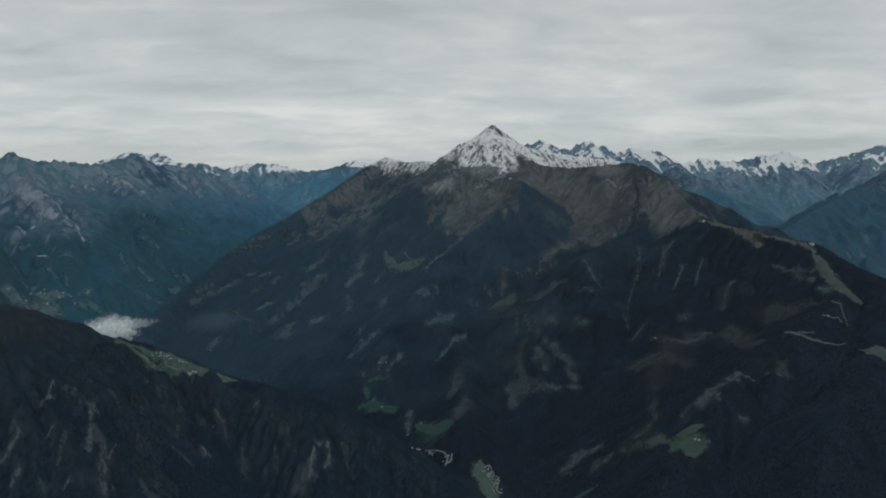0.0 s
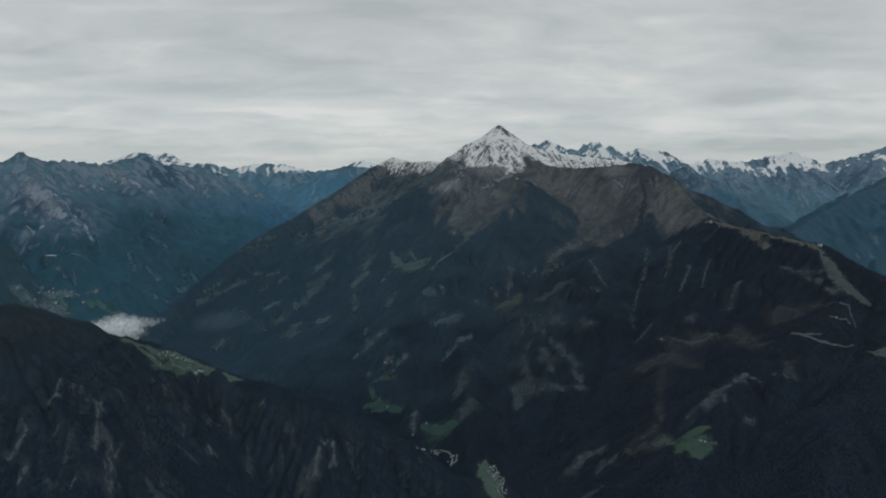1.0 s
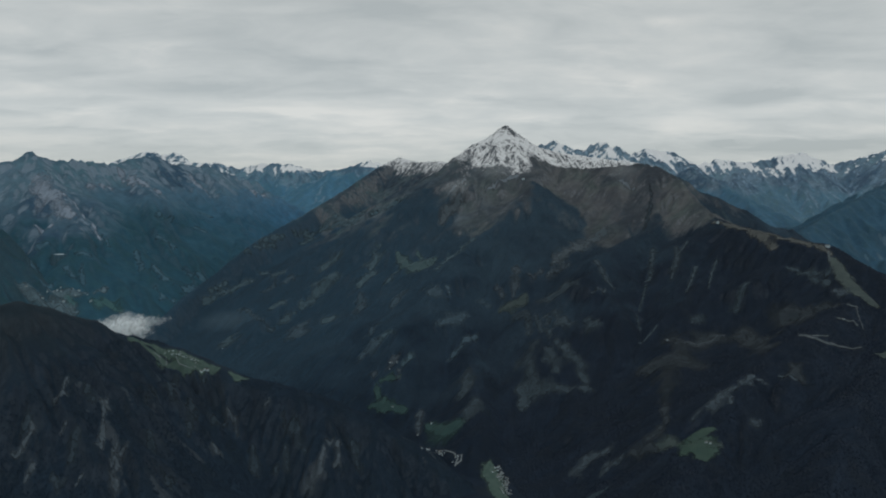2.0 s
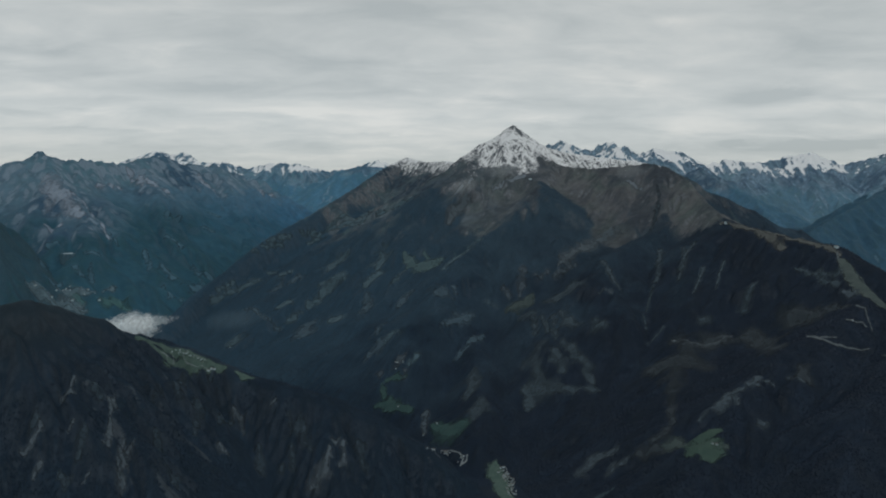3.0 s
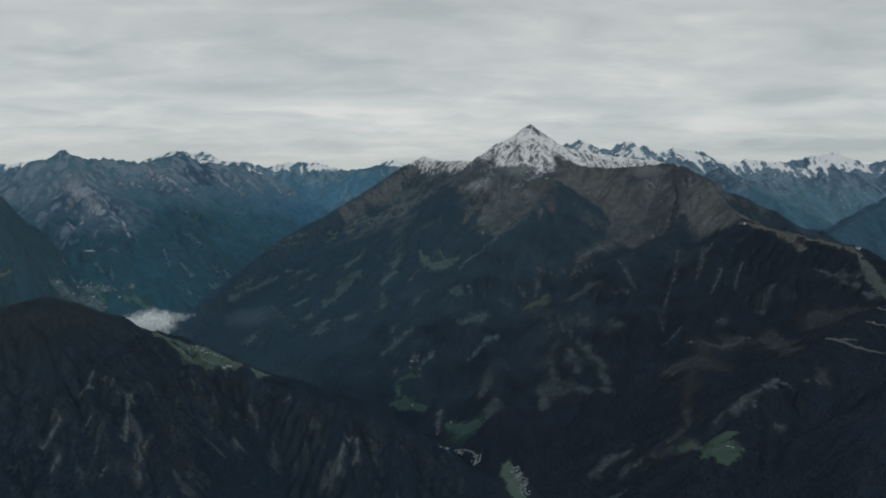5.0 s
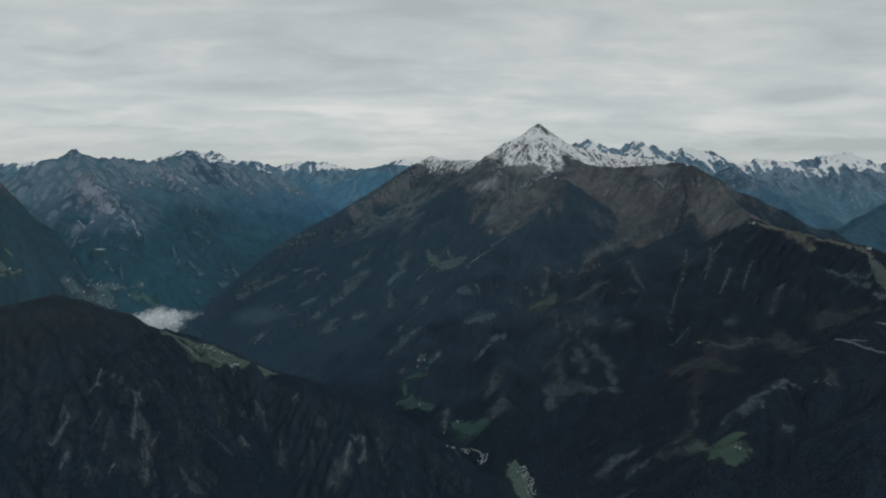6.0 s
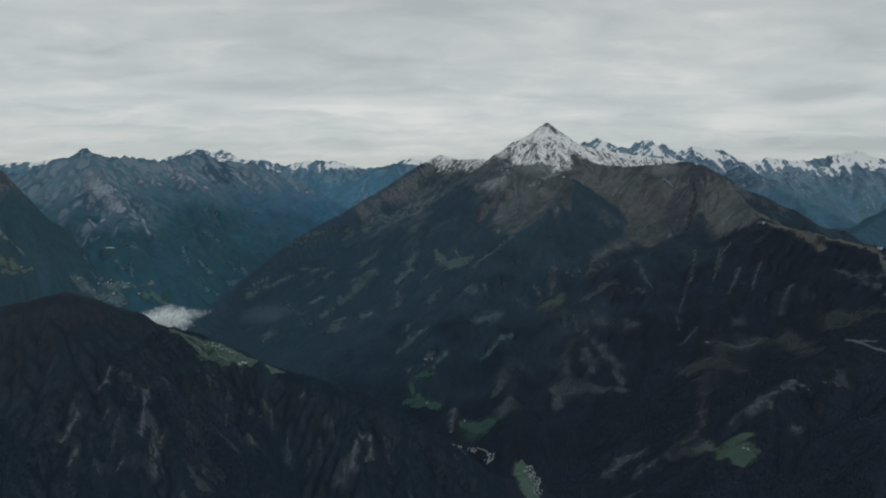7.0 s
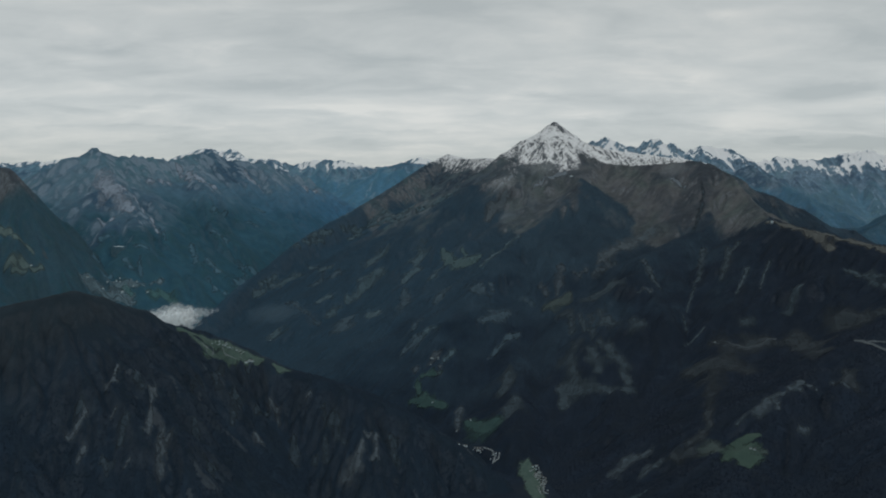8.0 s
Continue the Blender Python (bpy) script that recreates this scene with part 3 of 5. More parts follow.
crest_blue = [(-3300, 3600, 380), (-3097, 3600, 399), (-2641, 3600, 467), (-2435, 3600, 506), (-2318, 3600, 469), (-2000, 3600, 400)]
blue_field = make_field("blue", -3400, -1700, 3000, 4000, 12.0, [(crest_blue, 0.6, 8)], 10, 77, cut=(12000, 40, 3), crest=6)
mountain("far_blue_range", blue_field, land_cover(blue_field, 560, 370, 79), MAT_FAR, "distant haze-tinted blue mountain range with patches of snow")

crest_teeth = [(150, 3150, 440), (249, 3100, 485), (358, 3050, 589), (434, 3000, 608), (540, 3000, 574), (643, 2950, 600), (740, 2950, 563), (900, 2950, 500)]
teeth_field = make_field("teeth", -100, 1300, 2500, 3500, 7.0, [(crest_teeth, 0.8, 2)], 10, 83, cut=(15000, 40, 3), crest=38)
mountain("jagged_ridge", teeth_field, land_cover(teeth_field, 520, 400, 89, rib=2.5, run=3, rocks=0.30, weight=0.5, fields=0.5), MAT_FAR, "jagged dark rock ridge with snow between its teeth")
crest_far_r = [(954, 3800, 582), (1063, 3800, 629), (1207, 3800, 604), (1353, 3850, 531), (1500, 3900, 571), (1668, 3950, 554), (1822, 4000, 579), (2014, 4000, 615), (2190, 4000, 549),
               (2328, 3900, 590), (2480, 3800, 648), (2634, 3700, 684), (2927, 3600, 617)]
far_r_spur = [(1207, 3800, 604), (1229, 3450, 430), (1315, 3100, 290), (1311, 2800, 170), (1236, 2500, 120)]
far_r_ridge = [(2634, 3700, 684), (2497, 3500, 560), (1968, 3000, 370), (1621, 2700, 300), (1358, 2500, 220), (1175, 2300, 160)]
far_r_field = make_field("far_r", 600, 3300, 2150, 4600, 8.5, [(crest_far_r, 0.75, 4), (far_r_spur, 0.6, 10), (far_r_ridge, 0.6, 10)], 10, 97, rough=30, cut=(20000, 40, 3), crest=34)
mountain("glacier_range", far_r_field, land_cover(far_r_field, 492, 400, 101, snow_wide=60, rib=2.2, run=3, rocks=0.40, weight=0.65, fields=1.2), MAT_RIGHT, "distant snow-covered range above haze-tinted blue forested slopes")

spur_r = [(1222, 3560, 512), (1229, 3450, 472), (1315, 3100, 362), (1311, 2800, 249), (1236, 2500, 203)]
spur_r_field = make_field("spur_r", 700, 1750, 2100, 3750, 8.0, [(spur_r, 0.62, 10)], 10, 107, rough=40, cut=(20000, 40, 3), crest=22)
mountain("forested_spur", spur_r_field, land_cover(spur_r_field, 900, 400, 109, patch=0.6), MAT_SPUR, "dark forested spur, tinted blue for haze, before the snowy range", spur_r_field[3] > -20)
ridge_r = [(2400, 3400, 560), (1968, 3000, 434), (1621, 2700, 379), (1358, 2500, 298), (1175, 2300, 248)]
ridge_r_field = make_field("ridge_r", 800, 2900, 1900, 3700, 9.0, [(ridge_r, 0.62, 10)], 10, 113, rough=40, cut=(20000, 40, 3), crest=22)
mountain("side_valley_ridge", ridge_r_field, land_cover(ridge_r_field, 900, 420, 127, patch=0.62), MAT_RIDGE, "dark haze-tinted blue forested ridge across the side valley", ridge_r_field[3] > -20)

# ---- valley floor, out to the horizon ----
gx = np.linspace(-6000, 6000, 161)
X, Y = np.meshgrid(gx, np.linspace(-5000, 6500, 161))
floor_h = 14 + 6 * fractal(X, Y, 400, 4, 3)
ground = new("ground", sheet_mesh("ground", X, Y, floor_h, (X * 0, smooth(0.1, 0.4, fractal(X, Y, 300, 4, 5)), X * 0), MAT_NEAR))
tagged(ground, "dark valley floor with meadow and forest", "ground", kind="structure")

# ---- things ----
def land(*names):
    """The height of the uppermost of these mountains."""
    return lambda x, y: max(height(n, x, y) for n in names)


def land_grid(names, X, Y):
    best = np.full(X.shape, -1e4)
    for n in names:
        x0, y0, cell, h = FIELDS[n][:4]
        gx, gy = np.clip((X - x0) / cell, 0, h.shape[1] - 1.001), np.clip((Y - y0) / cell, 0, h.shape[0] - 1.001)
        ix, iy = gx.astype(int), gy.astype(int)
        u, v = gx - ix, gy - iy
        best = np.maximum(best, h[iy, ix] * (1 - u) * (1 - v) + h[iy, ix + 1] * u * (1 - v) + h[iy + 1, ix] * (1 - u) * v + h[iy + 1, ix + 1] * u * v)
    return best


def tinted(name, low, high, size, rough=0.9, fine=0.8, metal=0.0, relief=0.3, thin=0.0):
    """Two tones in patches and in grain; thin: how far the growth thins out towards its rim."""
    m = bpy.data.materials.new(name)
    m.use_nodes = True
    t = m.node_tree
    bsdf = t.nodes["Principled BSDF"]
    bsdf.inputs["Roughness"].default_value, bsdf.inputs["Metallic"].default_value = rough, metal
    bsdf.inputs["Specular IOR Level"].default_value = 0.15
    place = t.nodes.new("ShaderNodeTexCoord")
    a = node(t, "ShaderNodeTexNoise", Scale=1 / size, Detail=4.0, Roughness=0.6)
    b = node(t, "ShaderNodeTexNoise", Scale=fine, Detail=3.0, Roughness=0.7)
    for n in (a, b):
        link(t, place.outputs["Object"], n.inputs["Vector"])
    both = math_node(t, "ADD", math_node(t, "MULTIPLY", a.outputs[0], 0.6), math_node(t, "MULTIPLY", b.outputs[0], 0.4))
    link(t, mix_colour(t, ramp(t, both, [(0.36, 0.0), (0.64, 1.0)]), low, high), bsdf.inputs["Base Color"])
    bump = node(t, "ShaderNodeBump", Strength=relief, Distance=0.4)
    link(t, b.outputs[0], bump.inputs["Height"])
    link(t, bump.outputs[0], bsdf.inputs["Normal"])
    if thin:
        rim = t.nodes.new("ShaderNodeAttribute")
        rim.attribute_name = "cover"
        axes = t.nodes.new("ShaderNodeSeparateColor")
        link(t, rim.outputs["Color"], axes.inputs[0])
        c = node(t, "ShaderNodeTexNoise", Scale=1.6 / size, Detail=5.0, Roughness=0.65)
        link(t, place.outputs["Object"], c.inputs["Vector"])
        grown = math_node(t, "ADD", axes.outputs[0], math_node(t, "MULTIPLY", math_node(t, "SUBTRACT", c.outputs[0], 0.5), 1.5))
        link(t, ramp(t, grown, [(0.05, 0.0), (0.05 + thin, 1.0)]), bsdf.inputs["Alpha"])
    return m


def island_material(name, low, high, hazed_wood=None):
    """Each tree a tone of its own."""
    m = bpy.data.materials.new(name)
    m.use_nodes = True
    t = m.node_tree
    bsdf = t.nodes["Principled BSDF"]
    bsdf.inputs["Roughness"].default_value, bsdf.inputs["Specular IOR Level"].default_value = 0.85, 0.1
    each = t.nodes.new("ShaderNodeNewGeometry")
    place = t.nodes.new("ShaderNodeTexCoord")
    stand = node(t, "ShaderNodeTexNoise", Scale=0.02, Detail=3.0)
    link(t, place.outputs["Object"], stand.inputs["Vector"])
    fac = math_node(t, "ADD", math_node(t, "MULTIPLY", each.outputs["Random Per Island"], 0.28), math_node(t, "SUBTRACT", stand.outputs[0], 0.14), True)
    tone = mix_colour(t, fac, low, high)
    if hazed_wood:  # haze painted into the needles, more to the west and the valley head
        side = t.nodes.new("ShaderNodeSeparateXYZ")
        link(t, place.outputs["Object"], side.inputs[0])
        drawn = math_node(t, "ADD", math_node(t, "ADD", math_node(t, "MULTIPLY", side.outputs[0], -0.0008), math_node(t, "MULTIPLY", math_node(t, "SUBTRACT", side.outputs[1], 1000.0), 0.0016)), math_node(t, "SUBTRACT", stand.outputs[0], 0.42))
        tone = mix_colour(t, ramp(t, drawn, [(0.0, 0.0), (0.75, 1.0)]), tone, mix_colour(t, fac, tuple(c * 0.65 for c in hazed_wood), tuple(c * 1.08 for c in hazed_wood)))
    link(t, tone, bsdf.inputs["Base Color"])
    return m


GRASS = tinted("meadow_grass", (0.033, 0.061, 0.055), (0.050, 0.084, 0.070), 14, thin=0.3)
DARK_GRASS = tinted("pasture_grass", (0.024, 0.053, 0.056), (0.037, 0.073, 0.071), 14, thin=0.6)
ALP_GRASS = tinted("alpine_pasture", (0.045, 0.080, 0.092), (0.067, 0.108, 0.118), 14, thin=0.6)
DRY_GRASS = tinted("dry_grass", (0.0455, 0.064, 0.066), (0.070, 0.091, 0.089), 12, thin=0.4)
PALE = tinted("cleared_slope", (0.036, 0.054, 0.070), (0.059, 0.080, 0.098), 12, thin=1.0)
# PALE again for the western slope, with blue haze mixed into the tone.
PALE_WEST = tinted("hazed_pasture", (0.043, 0.076, 0.098), (0.066, 0.107, 0.131), 12, thin=1.15)
BROWN = tinted("brown_scrub", (0.0235, 0.034, 0.044), (0.037, 0.048, 0.057), 12, thin=1.0)
SCREE = tinted("scree", (0.0462, 0.066, 0.084), (0.0833, 0.108, 0.128), 8, thin=1.0)
CHUTE = tinted("overgrown_scree", (0.029, 0.046, 0.060), (0.052, 0.074, 0.091), 8, thin=1.2)
# Clearings across the valley: blue haze is part of this tone.
FAR_STRIP = tinted("hazed_far_clearing", (0.044, 0.104, 0.148), (0.068, 0.138, 0.186), 14, thin=1.0)
HEATH = tinted("dark_heath", (0.024, 0.038, 0.050), (0.036, 0.052, 0.066), 12, thin=1.0)
# Pale tone that paints thin mist onto the slope.
MIST_TONE = tinted("painted_mist", (0.10, 0.128, 0.155), (0.15, 0.178, 0.205), 14, thin=1.0)
ALP_BROWN = tinted("autumn_pasture", (0.052, 0.072, 0.088), (0.074, 0.095, 0.111), 18, thin=1.0)
TERRACE = tinted("terrace_grass", (0.044, 0.080, 0.072), (0.078, 0.116, 0.104), 7, thin=0.4)
HILL_GRASS = tinted("hill_pasture", (0.066, 0.106, 0.112), (0.104, 0.150, 0.150), 8, thin=0.8)
SKI_GRASS = tinted("ski_slope_grass", (0.058, 0.066, 0.068), (0.094, 0.102, 0.099), 9, thin=0.8)
SOFT_PALE = tinted("thin_forest_floor", (0.029, 0.046, 0.060), (0.046, 0.067, 0.083), 16, thin=1.2)
ROCKY = tinted("mossy_rock", (0.0235, 0.0395, 0.054), (0.040, 0.0595, 0.0765), 8, thin=1.2)
# SOFT_PALE made bluer: western haze put into the colour.
SOFT_WEST = tinted("hazed_forest_floor", (0.036, 0.063, 0.086), (0.053, 0.086, 0.112), 16, thin=1.2)
OLIVE = tinted("olive_pasture", (0.036, 0.054, 0.058), (0.056, 0.077, 0.077), 12, thin=0.8)
# Far rock, pasture and meadow, paled and blued for haze in the colour.
SCREE_FAR = tinted("hazed_pale_rock", (0.175, 0.230, 0.295), (0.245, 0.300, 0.370), 14, thin=1.0)
PALE_FAR = tinted("hazed_valley_pasture", (0.060, 0.110, 0.140), (0.135, 0.195, 0.230), 9, thin=1.1)
GREEN_FAR = tinted("hazed_valley_meadow", (0.045, 0.110, 0.125), (0.070, 0.150, 0.155), 9, thin=0.9)
GRAVEL = tinted("gravel", (0.052, 0.067, 0.079), (0.100, 0.121, 0.134), 5, thin=0.5)
LANE = tinted("pale_lane", (0.135, 0.165, 0.180), (0.220, 0.250, 0.265), 5)
PLASTER = tinted("white_plaster", (0.31, 0.40, 0.445), (0.485, 0.6, 0.645), 2)
TIMBER = tinted("weathered_timber", (0.10, 0.105, 0.11), (0.22, 0.23, 0.235), 1, fine=3)
TILES = tinted("grey_roof", (0.094, 0.1, 0.105), (0.2256, 0.235, 0.23), 2, 0.6)
SPRUCE = island_material("spruce_needles", (0.0128, 0.0246, 0.0410), (0.0212, 0.0374, 0.0590))
# Third tone: distance haze put into the needle colour.
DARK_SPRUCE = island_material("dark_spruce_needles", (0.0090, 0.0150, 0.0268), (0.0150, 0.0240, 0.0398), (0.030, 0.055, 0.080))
CLEARED = []


def patch(name, names, points, material, label, category, lift=0.7, ragged=0.55, owner=None):
    """An open patch of land that follows the slope. points: x, y and half width, along its length."""
    seed = int(abs(points[0][0] * 7 + points[0][1] * 3)) % 997
    if ragged > 0.8:  # woods thin out well beyond the open middle
        points = [(x, y, w * 1.3) for x, y, w in points]
    wmax = max(p[2] for p in points)
    cell = max(0.7, min(2.5, wmax / 5))
    pad = wmax * 1.8 + cell
    xs = np.arange(min(p[0] for p in points) - pad, max(p[0] for p in points) + pad, cell)
    ys = np.arange(min(p[1] for p in points) - pad, max(p[1] for p in points) + pad, cell)
    X, Y = np.meshgrid(xs, ys)
    edge = fractal(X, Y, max(wmax * 1.6, 4), 4, seed)
    best = np.full(X.shape, 9.0)
    for (x0, y0, w0), (x1, y1, w1) in zip(points, points[1:]):
        ex, ey = x1 - x0, y1 - y0
        s = np.clip(((X - x0) * ex + (Y - y0) * ey) / (ex * ex + ey * ey + 1e-6), 0, 1)
        best = np.minimum(best, np.hypot(X - x0 - s * ex, Y - y0 - s * ey) / (w0 + s * (w1 - w0)))
    rim = 1.15 - best - ragged * 1.6 * edge
    inside = rim > 0
    keep = inside[:-1, :-1] & inside[1:, 1:] & inside[:-1, 1:] & inside[1:, :-1]
    if keep.sum() < 3:
        return None
    cx, cy = float(np.mean([p[0] for p in points])), float(np.mean([p[1] for p in points]))
    me = sheet_mesh(name, X - cx, Y - cy, land_grid(names, X, Y) + lift, (np.clip(rim, 0, 1), X * 0, X * 0), material, keep)
    ob = new(name, me)
    ob.location = (cx, cy, 0)
    bare = inside & (rim > np.random.default_rng(seed).uniform(0.05, 0.55, X.shape))
    CLEARED.append((X[bare], Y[bare]))
    if owner:
        base = bpy.data.objects[owner]
        ob.parent, ob.location = base, (cx - base.location.x, cy - base.location.y, 0)
        return tagged(ob, label)
    return tagged(ob, label, category, kind="structure")


main = ["main"]
near = ["near"]
valley = ["left", "hill"]
patch("meadow", main, [(48, 860, 11.0), (54, 838, 13.9), (61, 795, 10.4)], TERRACE, "mown field on the valley floor beside a village", "meadow", 0.7, 0.3)
patch("meadow", main, [(505, 1321, 6.0), (524, 1294, 7.1), (548, 1261, 8.1), (560, 1221, 12.5), (564, 1191, 6.7)], SKI_GRASS, "dry grass ski slope on the plateau edge", "meadow", 0.7, 0.6)
patch("meadow", main, [(549, 1263, 4.6), (574, 1224, 5.7), (602, 1178, 6.7), (621, 1139, 6.6), (621, 1117, 4.3)], SKI_GRASS, "dry grass ski slope along the plateau", "meadow", 0.7, 0.6)
patch("meadow", main, [(618, 1105, 8.6), (609, 1060, 12.4), (606, 1019, 14.1), (608, 978, 9.8)], DRY_GRASS, "olive green ski run through the forest", "meadow", 0.7, 0.35)
patch("meadow", main, [(535, 849, 4.3), (545, 833, 12.0), (553, 826, 17.1)], DRY_GRASS, "dry grass slope beside a gravel road", "meadow", 0.7, 0.35)
patch("meadow", main, [(322, 1493, 28.3), (262, 1437, 27.1), (219, 1390, 16.7), (196, 1353, 6.9)], ALP_BROWN, "brown autumn pasture running down into the forest", "meadow")
patch("meadow", main, [(9, 1714, 23.1), (-20, 1677, 19.8), (-33, 1639, 13.8)], ALP_BROWN, "brown autumn pasture running down into the forest", "meadow")
patch("heath", main, [(459, 1610, 2.0), (452, 1560, 3.4), (430, 1500, 5.0), (404, 1448, 3.0)], HEATH, "dark heath in a shallow gully", "heath", 0.7, 0.85)
# Three pale patches on the ground stand in for mist below the summit.
patch("scree_mist_patch", main, [(-21, 1750, 6.2), (16, 1774, 9.4), (24, 1792, 4.2)], MIST_TONE, "pale ground patch painted for mist below the summit", "scree", 0.7, 0.85, owner="main_mountain")
patch("scree_mist_patch", main, [(81, 1734, 4.1), (124, 1766, 9.4), (159, 1792, 8.5)], MIST_TONE, "pale ground patch painted for mist below the summit", "scree", 0.7, 0.85, owner="main_mountain")
patch("scree_mist_patch", main, [(409, 1680, 6.1), (429, 1632, 6.9)], MIST_TONE, "pale ground patch painted for mist below the summit", "scree", 0.7, 0.85, owner="main_mountain")
patch("meadow", near, [(-405, 847, 3.2), (-393, 851, 6.0), (-377, 856, 13.0), (-362, 872, 11.0), (-338, 877, 6.2), (-324, 882, 2.4)], TERRACE, "bright green terrace meadow on the ridge", "meadow", 0.7, 0.3)
patch("meadow", near, [(-303, 888, 2.8), (-291, 883, 5.6), (-279, 887, 2.2)], TERRACE, "small pale green meadow on the ridge end", "meadow", 0.7, 0.3)
patch("meadow", near, [(-419, 845, 2.4), (-406, 850, 3.2), (-396, 867, 4.1), (-372, 879, 4.9), (-344, 884, 4.9), (-319, 887, 4.1)], TERRACE, "bright green meadow along the ridge crest", "meadow", 0.7, 0.3)
patch("meadow", valley, [(-1109, 1394, 9.1), (-1076, 1379, 8.9), (-1059, 1378, 5.9)], HILL_GRASS, "pale pasture on the wooded hill", "meadow")
patch("meadow", valley, [(-1049, 1330, 7.2), (-1034, 1354, 8.7), (-1003, 1376, 5.8)], HILL_GRASS, "pale pasture on the wooded hill", "meadow")
patch("meadow", valley, [(-1036, 1330, 4.3), (-1023, 1351, 4.3)], HILL_GRASS, "pale pasture on the wooded hill", "meadow")
patch("meadow", valley, [(-1056, 1383, 4.4), (-1047, 1391, 4.4), (-1028, 1386, 2.9)], HILL_GRASS, "pale pasture on the wooded hill", "meadow")
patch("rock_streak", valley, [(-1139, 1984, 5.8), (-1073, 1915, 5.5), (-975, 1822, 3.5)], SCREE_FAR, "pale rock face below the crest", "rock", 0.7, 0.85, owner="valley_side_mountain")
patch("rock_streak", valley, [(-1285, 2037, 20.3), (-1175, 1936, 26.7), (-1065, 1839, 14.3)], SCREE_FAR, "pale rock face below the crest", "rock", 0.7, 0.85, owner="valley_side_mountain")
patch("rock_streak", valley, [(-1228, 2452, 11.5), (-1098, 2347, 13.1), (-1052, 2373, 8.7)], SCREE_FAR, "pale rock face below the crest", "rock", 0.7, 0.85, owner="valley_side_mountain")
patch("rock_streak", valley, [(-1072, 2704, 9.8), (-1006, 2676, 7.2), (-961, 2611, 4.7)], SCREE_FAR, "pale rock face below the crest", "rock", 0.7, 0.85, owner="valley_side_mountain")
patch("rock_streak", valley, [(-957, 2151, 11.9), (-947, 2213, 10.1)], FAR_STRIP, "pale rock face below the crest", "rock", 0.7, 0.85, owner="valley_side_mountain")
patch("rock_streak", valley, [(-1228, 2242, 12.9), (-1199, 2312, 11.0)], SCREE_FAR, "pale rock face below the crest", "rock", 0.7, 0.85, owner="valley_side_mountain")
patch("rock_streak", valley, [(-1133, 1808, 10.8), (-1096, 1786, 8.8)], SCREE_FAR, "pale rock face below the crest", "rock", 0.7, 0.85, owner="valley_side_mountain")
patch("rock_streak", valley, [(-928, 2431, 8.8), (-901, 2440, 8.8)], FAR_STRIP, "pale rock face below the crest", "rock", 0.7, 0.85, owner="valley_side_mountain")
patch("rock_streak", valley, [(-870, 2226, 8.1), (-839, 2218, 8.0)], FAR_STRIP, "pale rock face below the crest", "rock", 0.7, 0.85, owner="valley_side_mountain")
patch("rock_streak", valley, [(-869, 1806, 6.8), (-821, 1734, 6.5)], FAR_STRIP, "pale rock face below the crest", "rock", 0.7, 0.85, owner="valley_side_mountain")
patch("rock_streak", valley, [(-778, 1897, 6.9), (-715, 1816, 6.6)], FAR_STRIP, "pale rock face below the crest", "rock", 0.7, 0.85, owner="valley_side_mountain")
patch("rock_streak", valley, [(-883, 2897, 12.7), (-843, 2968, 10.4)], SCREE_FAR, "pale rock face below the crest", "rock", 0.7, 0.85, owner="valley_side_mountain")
patch("gravel_road", main, [(-11, 904, 1.1), (1, 890, 1.1), (7, 881, 1.1), (3, 870, 1.1), (11, 877, 1.1), (12, 885, 1.1)], LANE, "pale gravel road through the forest", "road", 0.95, 0.03)
patch("gravel_road", near, [(-398, 849, 0.6), (-391, 854, 0.6), (-383, 855, 0.7), (-380, 847, 0.6), (-375, 855, 0.6), (-380, 869, 0.6), (-384, 872, 0.6)], LANE, "pale gravel road winding through the meadow", "road", 0.95, 0.03)
patch("gravel_road", near, [(-371, 876, 0.7), (-366, 873, 0.7), (-357, 870, 0.7), (-348, 873, 0.6), (-339, 877, 0.6)], LANE, "pale gravel road past the farms", "road", 0.95, 0.03)
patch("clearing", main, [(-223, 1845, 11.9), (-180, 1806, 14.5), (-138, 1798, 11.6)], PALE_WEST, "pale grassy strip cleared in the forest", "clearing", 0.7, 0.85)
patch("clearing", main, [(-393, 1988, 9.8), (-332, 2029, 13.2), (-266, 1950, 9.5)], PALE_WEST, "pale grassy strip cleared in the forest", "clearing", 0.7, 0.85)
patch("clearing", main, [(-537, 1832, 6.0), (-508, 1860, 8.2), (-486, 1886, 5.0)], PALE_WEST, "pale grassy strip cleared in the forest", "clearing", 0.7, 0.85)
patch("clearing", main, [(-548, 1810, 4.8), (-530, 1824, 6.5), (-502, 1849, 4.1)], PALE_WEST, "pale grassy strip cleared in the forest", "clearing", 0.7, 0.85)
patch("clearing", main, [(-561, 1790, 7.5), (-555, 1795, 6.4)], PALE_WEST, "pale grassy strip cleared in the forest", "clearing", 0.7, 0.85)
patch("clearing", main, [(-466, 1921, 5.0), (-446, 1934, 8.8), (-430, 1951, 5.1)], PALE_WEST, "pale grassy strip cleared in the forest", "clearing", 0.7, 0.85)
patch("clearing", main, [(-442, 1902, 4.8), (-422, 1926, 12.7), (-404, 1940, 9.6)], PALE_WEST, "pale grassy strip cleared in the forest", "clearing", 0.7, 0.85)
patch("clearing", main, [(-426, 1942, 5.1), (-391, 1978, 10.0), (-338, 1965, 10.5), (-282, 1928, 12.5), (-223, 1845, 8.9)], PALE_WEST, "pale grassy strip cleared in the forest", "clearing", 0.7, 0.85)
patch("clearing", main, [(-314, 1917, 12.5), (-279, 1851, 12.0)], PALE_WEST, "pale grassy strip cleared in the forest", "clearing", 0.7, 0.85)
